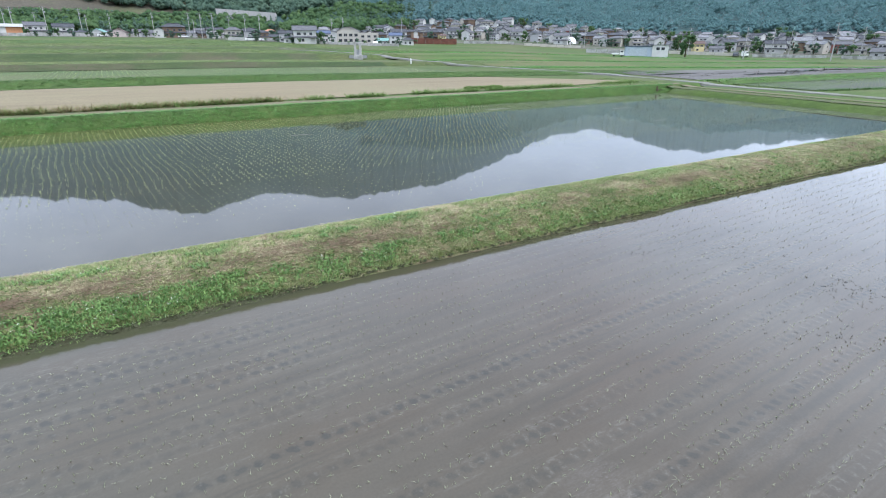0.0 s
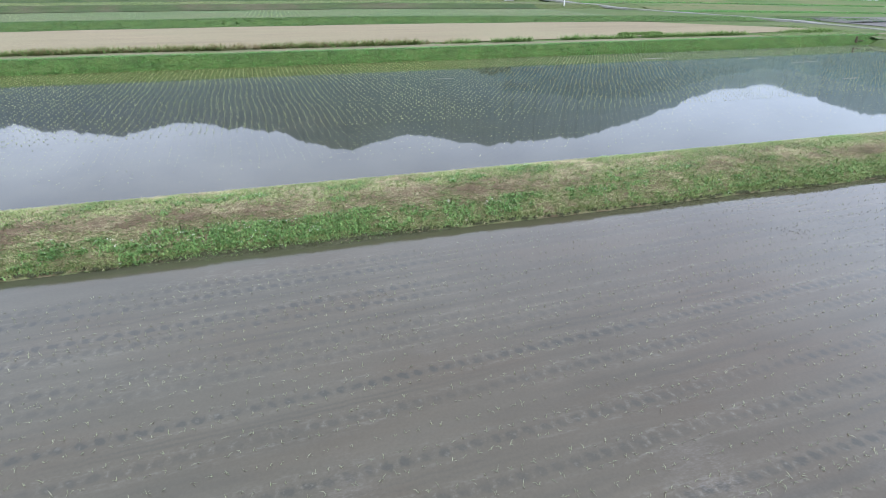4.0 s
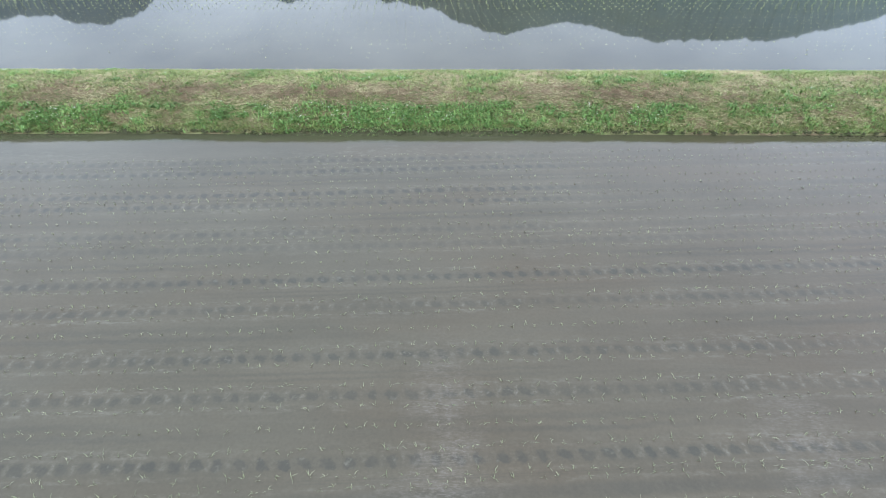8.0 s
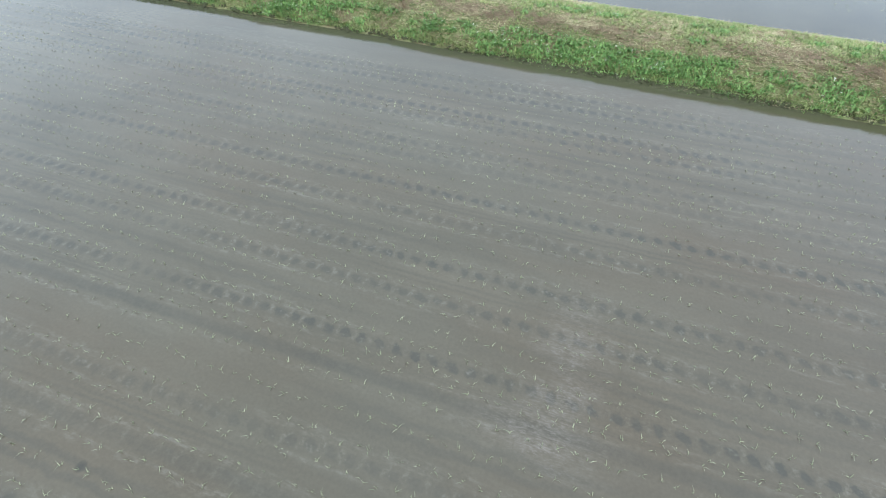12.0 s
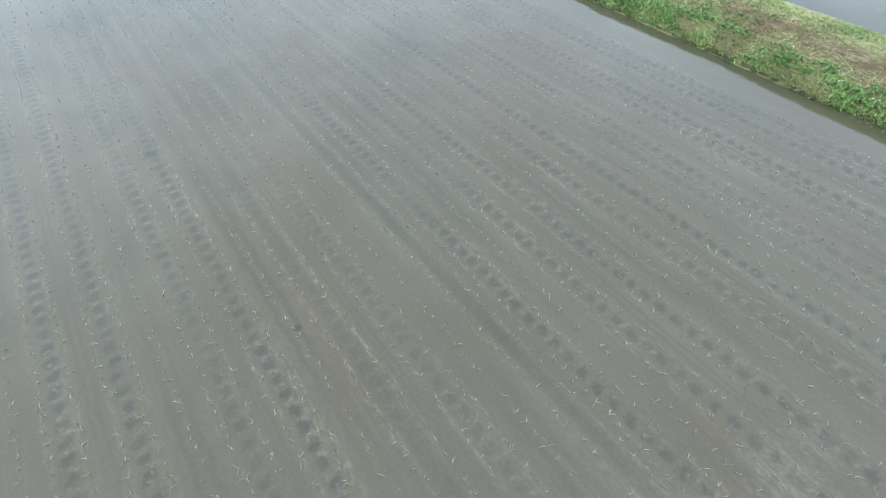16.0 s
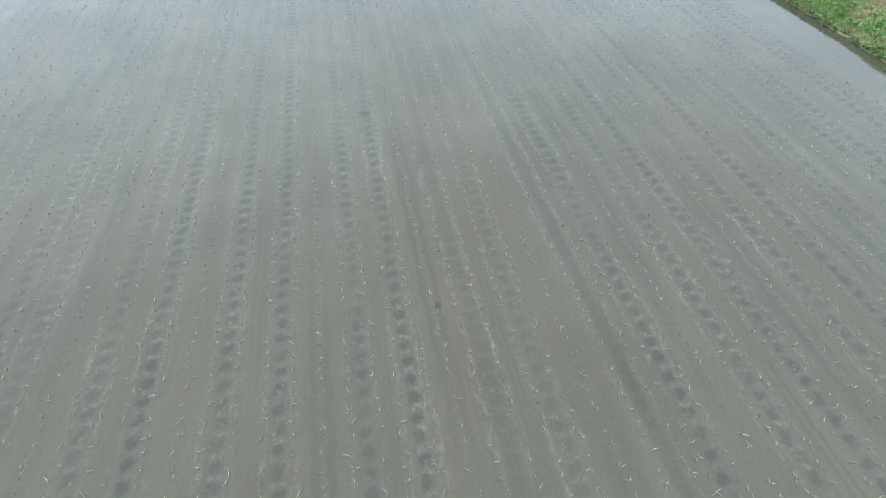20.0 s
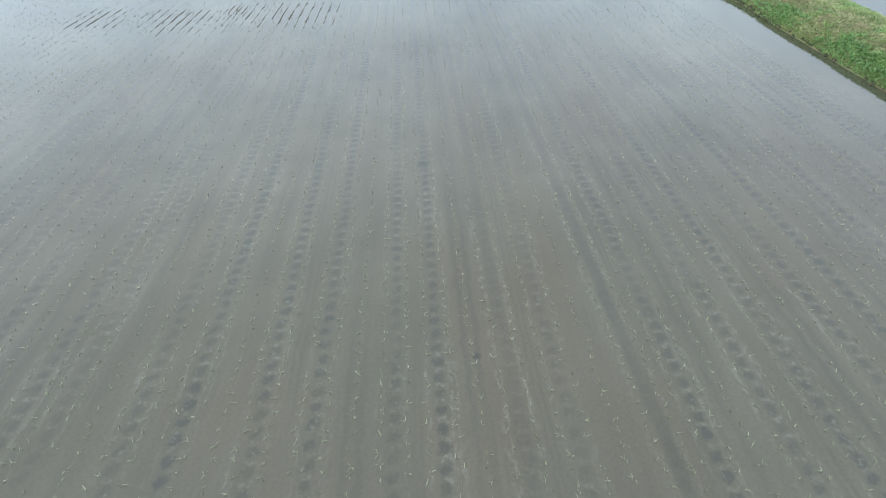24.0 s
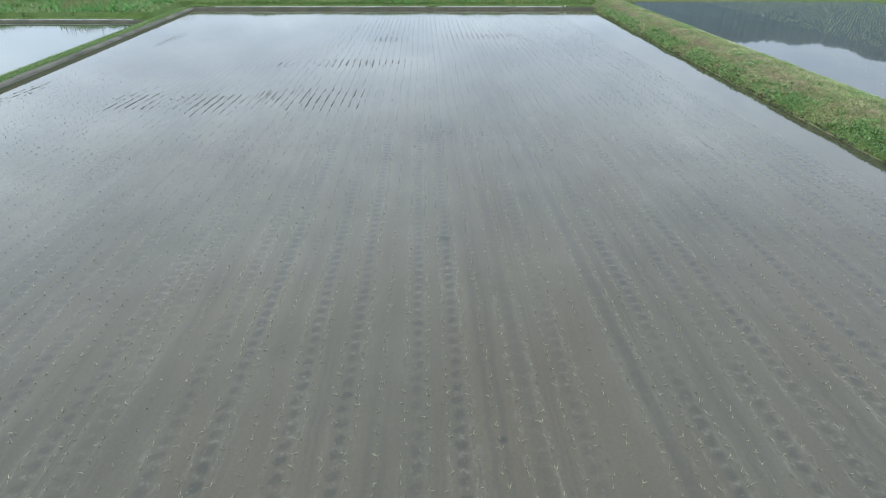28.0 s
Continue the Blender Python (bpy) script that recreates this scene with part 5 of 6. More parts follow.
def gable_roof(w, d, z, rise, over):
    bm = bmesh.new()
    D, t = d / 2 + over, 0.2
    drop = rise * over / (d / 2)
    prism(bm, [(-D, z - drop), (0, z + rise), (D, z - drop), (D, z - drop + t), (0, z + rise + t), (-D, z - drop + t)], -w / 2 - over, w / 2 + over)
    return fixed(bm)


def tiled(name, col, course=0.28):
    """Fired roof tiles: courses and pans in relief, each patch a little different."""
    m, nt, b = material(name, 0.75, 0.2)
    p = nt.nodes.new("ShaderNodeTexCoord").outputs["Object"]
    sep = nt.nodes.new("ShaderNodeSeparateXYZ")
    link(nt, p, sep.inputs[0])
    row = mth(nt, "FRACT", mth(nt, "DIVIDE", sep.outputs[2], course * 0.5))
    pan = mth(nt, "FRACT", mth(nt, "DIVIDE", mth(nt, "ADD", sep.outputs[0], mth(nt, "MULTIPLY", sep.outputs[1], 0.2)), course))
    h = mth(nt, "ADD", row, mth(nt, "SINE", mth(nt, "MULTIPLY", pan, 6.283)))
    n = noise_of(nt, p, 0.9, 4)
    link(nt, ramp(nt, n, [(0.3, tuple(c * 0.75 for c in col)), (0.7, tuple(min(1, c * 1.2) for c in col))]), b.inputs["Base Color"])
    bumped(nt, b, h, 0.5, 0.05)
    return m


WALLS = {"white": (0.56, 0.555, 0.53), "cream": (0.46, 0.43, 0.37), "pink": (0.56, 0.47, 0.44), "grey": (0.4, 0.4, 0.4), "brown": (0.2, 0.14, 0.1), "yellow": (0.62, 0.52, 0.28), "red": (0.3, 0.12, 0.1), "green": (0.5, 0.53, 0.45), "blue_grey": (0.42, 0.48, 0.55)}
ROOFS = {"grey": (0.125, 0.127, 0.135), "dark": (0.07, 0.074, 0.083), "silver": (0.2, 0.205, 0.215), "brown": (0.14, 0.1, 0.09), "blue": (0.1, 0.13, 0.2), "orange": (0.42, 0.2, 0.12), "teal": (0.2, 0.36, 0.33), "slate": (0.22, 0.22, 0.23)}
WM = {k: plain("wall_" + k, v, 0.85, 0, 0.2, 0.08, 0.6) for k, v in WALLS.items()}
RM = {k: tiled("roof_tiles_" + k, v) for k, v in ROOFS.items()}
M["pane"] = plain("window_glass", (0.03, 0.035, 0.04), 0.08, 0, 0.6, 0.05)
M["frame"] = plain("window_frame_metal", (0.35, 0.34, 0.32), 0.4, 0.3, 0.4, 0.05)
M["white_paint"] = plain("white_paint", (0.72, 0.72, 0.7), 0.5, 0, 0.4, 0.06)
M["steel"] = plain("galvanised_steel", (0.28, 0.29, 0.3), 0.55, 0.4, 0.4, 0.1)
M["shutter"] = plain("painted_shutter", (0.46, 0.52, 0.56), 0.5, 0.1, 0.4, 0.08)
M["pole"] = plain("pole_concrete", (0.38, 0.375, 0.36), 0.9, 0, 0.2, 0.1)
M["rubber"] = plain("tyre_rubber", (0.025, 0.025, 0.026), 0.8)
M["rust"] = plain("rusty_red_sheet", (0.17, 0.07, 0.05), 0.8, 0, 0.2, 0.2, 1.0)
M["orange"] = plain("orange_render", (0.5, 0.25, 0.13), 0.8, 0, 0.2, 0.1)
M["blue_bar"] = plain("sign_blue", (0.06, 0.12, 0.3), 0.5)


def window(parent, x, y, z, w, h, axis, small=False):
    """A framed window on a wall; axis 'y' faces along y, 'x' along x."""
    bm = bmesh.new()
    s = 1 if (y if axis == "y" else x) > 0 else -1
    t = 0.08
    for a, b, ww, hh in ((0, h / 2, w, t), (0, -h / 2, w, t), (-w / 2, 0, t, h + t), (w / 2, 0, t, h + t), (0, 0, t * 0.7, h)):
        if axis == "y":
            box(bm, (x + a, y + s * 0.03, z + b), (ww, 0.1, hh))
        else:
            box(bm, (x + s * 0.03, y + a, z + b), (0.1, ww, hh))
    if small:
        bm.free()
        return part("window", box(bmesh.new(), (x, y + s * 0.02, z) if axis == "y" else (x + s * 0.02, y, z), (w, 0.1, h) if axis == "y" else (0.1, w, h), 0.03), M["pane"], parent)
    f = part("window", bm, M["frame"], parent)
    part("pane", box(bmesh.new(), (x, y + s * 0.005, z) if axis == "y" else (x + s * 0.005, y, z), (w - 0.06, 0.05, h - 0.06) if axis == "y" else (0.05, w - 0.06, h - 0.06)), M["pane"], f)
    return f


def house(label, w, d, storeys, roof, wall, tiles, pent=True, seed=0, far=False):
    """A Japanese village house: body, tiled roof with ridge, lower pent roofs, windows and entrance."""
    rg = random.Random(seed)
    ob = tagged(new("house"), label, "house", "village houses")
    H = 2.9 * storeys + 0.3
    rise = d * 0.24
    bm = bmesh.new()
    box(bm, (0, 0, H / 2 - 0.6), (w, d, H + 1.2))
    if roof == "gable":
        prism(bm, [(-d / 2, H), (0, H + rise), (d / 2, H)], -w / 2, w / 2)
    part("wall", fixed(bm), WM[wall], ob)
    if roof == "gable":
        r = part("roof", gable_roof(w, d, H, rise, 0.7), RM[tiles], ob)
        part("ridge", box(bmesh.new(), (0, 0, H + rise + 0.24), (w + 1.5, 0.34, 0.22), 0.05), RM[tiles], r)
    elif roof == "hip":
        r = part("roof", hip_roof(w, d, H + 0.1, rise, 0.8, max(1.0, w - d * 0.8)), RM[tiles], ob)
        part("ridge", box(bmesh.new(), (0, 0, H + rise + 0.14), (max(1.0, w - d * 0.8), 0.34, 0.2), 0.05), RM[tiles], r)
    else:
        part("roof", box(bmesh.new(), (0, 0, H + 0.12), (w + 0.5, d + 0.5, 0.3), 0.04), RM[tiles], ob)
    if pent and storeys > 1:
        for sy in (-1, 1):
            bm = bmesh.new()
            y0, y1 = sy * d / 2, sy * (d / 2 + 1.7)
            prism(bm, [(y0, 3.3), (y1, 2.65), (y1, 2.8), (y0, 3.5)], -w / 2 - 0.6, w / 2 + 0.6)
            part("pent_roof", fixed(bm), RM[tiles], ob)
        bm = bmesh.new()
        box(bm, (-w * 0.12, -d / 2 - 0.55, 1.2), (w * 0.7, 1.1, 2.5))
        part("porch_wall", bm, WM[wall], ob)
    for s in range(storeys):
        z = 1.5 + 2.9 * s
        n = 3 if w > 9 else 2
        for sy in ((-1,) if far else (-1, 1)):
            yy = sy * d / 2 if not (pent and storeys > 1 and s == 0 and sy < 0) else -d / 2 - 1.1
            for i in range(n):
                if rg.random() < 0.15:
                    continue
                x = (i - (n - 1) / 2) * w * 0.8 / n - (w * 0.1 if yy < -d / 2 else 0)
                window(ob, x, yy, z, rg.choice((1.2, 1.7, 2.2)), rg.choice((1.0, 1.3, 1.7)) if s == 0 else 1.1, "y", far)
        for sx in (() if far else (-1, 1)):
            window(ob, sx * w / 2, rg.uniform(-0.2, 0.2) * d, z, 1.2, 1.0, "x")
    return ob


def put(ob, az, r, face, dz=0.0, scale=1.0):
    x, y = polar(az, r)
    ob.matrix_basis = pose(x, y, ground_z(x, y) + dz, 0, 0, face) @ Matrix.Scale(scale, 4)
    return ob


def put_copy(ob, az, r, face, scale=1.0, label=""):
    x, y = polar(az, r)
    c = copy_thing(ob, pose(x, y, ground_z(x, y), 0, 0, face))
    c.scale = (scale,) * 3
    return tagged(c, label) if label else c


KINDS = {
    "white_gable": ("white two-storey house with a grey tiled gable roof", 10.5, 7.5, 2, "gable", "white", "grey", True, 1),
    "cream_hip": ("cream two-storey house with a grey hipped roof", 10, 8, 2, "hip", "cream", "grey", True, 2),
    "old_dark": ("old timber house with dark tiled hipped roof", 13, 8.5, 2, "hip", "brown", "dark", True, 3),
    "white_dark": ("white plastered farmhouse with dark tiled roof", 12, 8, 2, "gable", "white", "dark", True, 4),
    "grey_gable": ("grey two-storey house with dark gable roof", 9.5, 7.5, 2, "gable", "grey", "dark", False, 5),
    "low_grey": ("low storehouse with grey tiled gable roof", 9, 6.5, 1, "gable", "grey", "grey", False, 6),
    "low_white": ("low white annexe with dark hipped roof", 8, 7, 1, "hip", "white", "dark", False, 7),
    "silver_house": ("pale house with a silver metal gable roof", 11, 8, 2, "gable", "cream", "silver", False, 8),
    "yellow_house": ("yellow rendered two-storey house with brown roof", 7.5, 7, 2, "gable", "yellow", "brown", False, 9),
    "red_house": ("dark red clad house with grey gable roof", 12, 8, 2, "gable", "red", "grey", False, 10),
    "green_house": ("pale greenish two-storey house with grey roof", 9, 8, 2, "gable", "green", "silver", False, 11),
    "modern_box": ("modern pale grey house with a flat roof", 9.5, 7.5, 2, "flat", "grey", "silver", False, 12),
    "blue_roof": ("white house with dark blue tiled roof", 8.5, 7, 2, "gable", "white", "blue", False, 13),
    "orange_roof": ("cream house with orange tiled roof", 9, 7, 2, "hip", "cream", "orange", False, 14),
    "teal_roof": ("white low house with pale teal metal roof", 8, 7, 1, "gable", "white", "teal", False, 15),
    "pink_hip": ("pinkish beige two-storey house with grey hipped roof", 11, 9, 2, "hip", "pink", "grey", False, 16),
    "pink_barn": ("pinkish grey barn with a broad gable roof", 11.5, 9, 1, "gable", "pink", "brown", False, 17),
    "white_slate": ("narrow white house with a pale slate gable roof", 7, 6.5, 2, "gable", "white", "slate", True, 19),
    "tall_grey": ("narrow beige house with a pale slate hipped roof", 7.5, 7, 2, "hip", "cream", "slate", True, 20),
    "brown_low": ("weathered brown timber shed with dark roof", 9, 6, 1, "gable", "brown", "dark", False, 18),
}
MADE = {}


VILLAGE = 0.65


def place(kind, az, r, face, scale=1.0, far=False):
    """The first of a kind is built where it stands; the rest are copies."""
    scale *= VILLAGE
    key = (kind, far)
    if key not in MADE:
        MADE[key] = put(house(*KINDS[kind], far), az, r, face, 0, scale)
        return MADE[key]
    return put_copy(MADE[key], az, r, face, scale)


def yard(az):
    """Distance at which the village's yards begin."""
    return lerp_table(az, [(-14, 286), (-5, 282), (4, 272), (10, 226), (17, 202), (26, 210), (28, 236), (31, 248), (45, 240), (58, 236), (74, 230)])


yard_az = spread(-13, 74, 1.0)
structure("village_ground", *ribbon(yard_az, lambda a: [(*polar(a, yard(a) + (385 - yard(a)) * k / 14), ground_z(*polar(a, yard(a) + (385 - yard(a)) * k / 14)) + 0.06) for k in range(15)]), M["yard"], "gravel yards and garden plots between the village houses", "ground")

# the front row along the village road
FRONT = [("pink_hip", -12.7, 292, 12, 1.0), ("white_gable", -4.3, 300, 8, 1.05), ("white_dark", -2.4, 298, 6, 0.95), ("low_white", -1.2, 292, 0, 0.8), ("teal_roof", 0.1, 292, 70, 0.95), ("brown_low", 0.9, 296, 0, 0.9), ("pink_barn", 1.6, 282, 80, 0.95),
         ("low_grey", 3.2, 296, 0, 1.0), ("low_grey", 3.9, 285, 20, 0.9), ("white_gable", 4.7, 268, 80, 0.75), ("old_dark", 5.9, 272, -4, 1.05), ("low_grey", 7.5, 292, 5, 0.9), ("brown_low", 8.4, 268, 0, 0.9), ("white_dark", 9.3, 262, 0, 0.8), ("cream_hip", 10.9, 228, -10, 0.85),
         ("grey_gable", 12.4, 250, -10, 0.8), ("old_dark", 13.3, 240, -10, 0.7), ("orange_roof", 14.2, 285, -8, 0.8), ("brown_low", 14.7, 222, -12, 0.8), ("grey_gable", 15.6, 218, -15, 0.75), ("white_gable", 17.4, 204, -18, 1.08), ("low_white", 15.9, 205, -18, 0.7),
         ("blue_roof", 19.2, 232, -18, 0.85), ("white_gable", 20.2, 244, 60, 0.8), ("old_dark", 24.4, 232, -22, 0.85), ("teal_roof", 24.9, 214, -24, 0.75), ("blue_roof", 26.2, 232, -28, 0.85), ("low_white", 27.4, 226, -28, 0.85), ("cream_hip", 28.6, 258, -28, 0.9), ("old_dark", 30.0, 250, -30, 0.95),
         ("yellow_house", 30.8, 246, -30, 0.75), ("old_dark", 32.0, 250, -32, 0.9), ("white_dark", 32.9, 250, 58, 0.85), ("white_dark", 34.8, 256, -34, 0.9), ("grey_gable", 36.0, 262, -36, 0.8), ("white_gable", 37.4, 268, -38, 1.1), ("modern_box", 39.7, 268, -40, 0.85), ("white_gable", 41.3, 278, -40, 0.85),
         ("red_house", 42.6, 300, -42, 1.2), ("old_dark", 45.4, 270, -46, 0.9), ("silver_house", 46.3, 255, -46, 0.9), ("old_dark", 47.6, 262, -46, 0.9), ("low_white", 48.2, 236, -48, 0.9), ("white_gable", 50.2, 248, -50, 0.85), ("silver_house", 51.2, 262, -50, 0.9), ("low_grey", 53.2, 240, -52, 0.9),
         ("yellow_house", 55.0, 222, -56, 1.0), ("low_grey", 56.6, 226, -56, 0.9), ("grey_gable", 57.4, 246, -56, 1.0), ("cream_hip", 58.6, 224, -58, 1.0), ("low_white", 60.6, 232, -60, 0.9), ("white_dark", 61.0, 226, -60, 0.95), ("old_dark", 62.3, 244, -62, 0.95), ("green_house", 63.0, 218, -64, 1.05),
         ("silver_house", 64.2, 222, -64, 0.9), ("red_house", 65.8, 216, -66, 1.0), ("low_white", 66.3, 204, -66, 0.9), ("old_dark", 68.2, 214, -68, 1.1), ("low_grey", 68.7, 196, -68, 1.1), ("white_dark", 70.2, 206, -70, 1.0), ("pink_hip", 71.8, 214, -72, 1.0), ("cream_hip", 67.0, 226, -66, 1.0)]
for kind, az, r, face, scale in FRONT:
    place(kind, az, r if az < 28 else 250 + (r - 204) * 0.6 + 13 * math.sin(az * 7.3), face if az < 28 else face + 28 * math.sin(az * 3.1), scale if az < 28 else scale * (0.84 + 0.1 * math.sin(az * 5.7)))

# the rows behind
hr = random.Random(77)
BACK = ["old_dark", "white_dark", "white_dark", "low_grey", "grey_gable", "white_gable", "silver_house", "low_white", "cream_hip", "old_dark", "white_gable", "low_grey", "brown_low", "white_slate", "tall_grey", "white_slate", "modern_box"]
for r0, az0, az1, step in ((268, 42, 73, 1.5), (279, 26, 73, 1.35), (291, 23.5, 73, 1.25), (303, 19, 73, 1.25), (316, 19, 73, 1.25), (329, 20, 73, 1.25), (343, 21, 73, 1.3), (358, 23, 73, 1.35), (372, 25, 73, 1.45), (312, 5, 19, 2.4)):
    az = az0 + hr.uniform(0, 1)
    while az < az1:
        place(hr.choice(BACK), az + hr.uniform(-0.3, 0.3), r0 + hr.uniform(-8, 8), -az + hr.choice((0, 90)) + hr.uniform(-30, 30), hr.uniform(0.6, 0.92), True)
        az += step * hr.uniform(0.82, 1.25)


# single buildings of their own kind
def store():
    ob = tagged(new("shop"), "low white shop with an orange end wall and flat fascia", "shop")
    part("wall", box(bmesh.new(), (-3, 0, 1.6), (17, 9, 5.2)), WM["white"], ob)
    part("end_wall", box(bmesh.new(), (8.5, 0, 1.5), (6, 9, 5.0)), M["orange"], ob, "orange rendered end wall")
    part("fascia", box(bmesh.new(), (0, -4.9, 4.4), (24, 1.0, 1.3), 0.05), M["white_paint"], ob)
    part("roof", box(bmesh.new(), (0, 0, 4.5), (23.6, 9.4, 0.5), 0.05), RM["silver"], ob)
    for i in range(5):
        part("sign_bar", box(bmesh.new(), (-8 + i * 1.6, -5.44, 4.45), (0.9, 0.06, 0.5)), M["blue_bar"], ob)
    for i in range(4):
        window(ob, -9 + i * 3.6, -4.5, 1.9, 2.6, 2.0, "y")
    part("roof_unit", box(bmesh.new(), (-4, 1, 5.6), (5, 3, 1.6), 0.1), M["steel"], ob)
    return ob


put(store(), -7.2, 296, 8, 0, 0.9)


def works():
    ob = tagged(new("factory"), "cream workshop hall with arched roofs and rows of windows", "factory")

    def arch(w, z, rise, n=8):
        return [(w * (i / n - 0.5), z + rise * (1 - (2 * i / n - 1) ** 2)) for i in range(n + 1)]

    part("wall", fixed(prism(bmesh.new(), [(-6, -1.2)] + arch(12, 6.0, 2.2) + [(6, -1.2)], -4, 12)), WM["cream"], ob)
    a = arch(12.6, 6.0, 2.2)
    part("roof", fixed(prism(bmesh.new(), a + [(y, z + 0.25) for y, z in a[::-1]], -4.4, 12.4)), RM["silver"], ob)
    part("side_hall", box(bmesh.new(), (4, -11, 2.2), (15, 10, 6.6)), WM["cream"], ob)
    for i in range(3):
        b = [(y - 7.6 - i * 3.4, z) for y, z in arch(3.3, 5.5, 1.0, 5)]
        part("vault", fixed(prism(bmesh.new(), b + [(y, z + 0.2) for y, z in b[::-1]], -3.8, 11.8)), RM["silver"], ob)
    for j in range(2):
        for i in range(4):
            window(ob, -4, -4.2 + i * 2.8, 1.6 + j * 2.7, 1.7, 1.4, "x")
        for i in range(3):
            window(ob, -3.5, -14.3 + i * 3.3, 1.4 + j * 2.2, 1.6, 1.1, "x")
    for i in range(5):
        window(ob, -2.4 + i * 3.0, -16, 2.6, 1.8, 2.4, "y")
    return ob


put(works(), 21.6, 228, 64, 0, 0.72)


def shed():
    ob = tagged(new("shed"), "pale blue-grey farm shed with a roller shutter", "shed")
    part("wall", box(bmesh.new(), (-3, 0, 2.0), (12, 8, 4.8)), WM["blue_grey"], ob)
    part("annexe", box(bmesh.new(), (6.5, -0.6, 2.2), (7, 9, 5.4)), WM["white"], ob)
    part("roof", box(bmesh.new(), (-3, 0, 4.55), (12.8, 9, 0.4), 0.05), RM["blue"], ob)
    part("annexe_roof", box(bmesh.new(), (6.5, -0.6, 5.05), (7.5, 9.6, 0.35), 0.05), RM["silver"], ob)
    sh = part("shutter", box(bmesh.new(), (-3.4, -4.02, 1.7), (8.5, 0.06, 3.4)), M["steel"], ob)
    for i in range(14):
        part("slat", box(bmesh.new(), (-3.4, -4.09, 0.15 + i * 0.24), (8.4, 0.1, 0.21)), M["shutter"], sh)
    for i in range(2):
        window(ob, 5.4 + i * 2.2, -5.1, 3.4, 1.5, 1.2, "y")
    return ob


put(shed(), 50.4, 196, -46, 0, 0.68)


def tent():
    ob = tagged(new("arched_shelter"), "white arched storage shelter between the houses", "shelter")
    n = 10
    pts = [(3.6 * math.cos(math.pi * i / n), 3.8 * math.sin(math.pi * i / n)) for i in range(n + 1)]
    part("cover", fixed(prism(bmesh.new(), pts, -4.5, 4.5)), M["white_paint"], ob)
    part("door", box(bmesh.new(), (-4.55, 0, 1.3), (0.1, 3, 2.6), 0.03), M["steel"], ob)
    return ob


put(tent(), 43.1, 266, 10, 0, 0.8)


def long_fence(az0, az1, r, h, mat, label, name):
    ob = tagged(new(name), label, "fence")
    a, b = Vector((*polar(az0, r), 0)), Vector((*polar(az1, r), 0))
    n = int((b - a).length / 3.0)
    for i in range(n):
        p, q = a.lerp(b, i / n), a.lerp(b, (i + 0.97) / n)
        m = (p + q) / 2
        z = ground_z(m.x, m.y)
        bm = bmesh.new()
        box(bm, (0, 0, h / 2), ((q - p).length, 0.12, h), 0.02)
        bmesh.ops.transform(bm, matrix=Matrix.Translation((m.x, m.y, z)) @ Matrix.Rotation(math.atan2((q - p).y, (q - p).x), 4, "Z"), verts=bm.verts)
        part("panel", bm, mat, ob)
    return ob


long_fence(27.6, 32.3, 238, 2.2, M["rust"], "rusty red corrugated sheet fence before the houses", "sheet_fence")
long_fence(-6.8, 3.0, 284, 1.3, M["concrete"], "grey concrete block wall along the village road", "block_wall")
long_fence(10.4, 15.0, 219, 1.2, M["concrete"], "grey concrete block wall beside the houses", "block_wall")
long_fence(45.0, 49.0, 214, 1.4, M["concrete"], "low stone wall before the gardens", "block_wall")
long_fence(33.0, 38.0, 246, 1.1, M["concrete"], "low grey block wall before the houses", "block_wall")
long_fence(39.0, 44.5, 242, 1.0, WM["cream"], "low pale wall beside the gardens", "garden_wall")
long_fence(59.5, 65.0, 232, 1.0, M["concrete"], "low grey block wall beside the road", "block_wall")
long_fence(66.0, 72.0, 228, 1.1, M["concrete"], "low grey block wall below the houses", "block_wall")
long_fence(17.0, 26.5, 204, 0.9, M["concrete"], "low grey block wall along the lane", "block_wall")
long_fence(52.6, 58.0, 236, 1.2, WM["cream"], "low pale garden wall", "garden_wall")


# the twin-pillar sluice tower in the fields
tower = tagged(new("sluice_tower"), "pale concrete sluice tower with two pillars and crossbeam", "tower")
part("base", box(bmesh.new(), (0, 0, 0.1), (2.3, 1.9, 1.6), 0.08), M["concrete"], tower)
for sx in (-1, 1):
    part("pillar", box(bmesh.new(), (sx * 0.65, 0, 2.4), (0.6, 0.8, 3.4), 0.05), M["concrete"], tower)
part("crossbeam", box(bmesh.new(), (0, 0, 3.75), (1.9, 0.9, 0.3), 0.05), M["concrete"], tower)
part("gate", box(bmesh.new(), (0, 0, 1.5), (0.72, 0.2, 1.3), 0.03), M["steel"], tower)
for sx in (-1, 1):
    part("railing", box(bmesh.new(), (sx * 1.75, -0.4, 0.45), (1.1, 0.08, 0.8), 0.02), M["steel"], tower)
put(tower, 22.35, 127.5, -22, 0, 0.86)

marker = tagged(new("white_post"), "white painted marker post beside the farm road", "post")
part("shaft", box(bmesh.new(), (0, 0, 0.4), (0.2, 0.2, 1.2), 0.03), M["white_paint"], marker)
put(marker, 27.6, 111, -27)


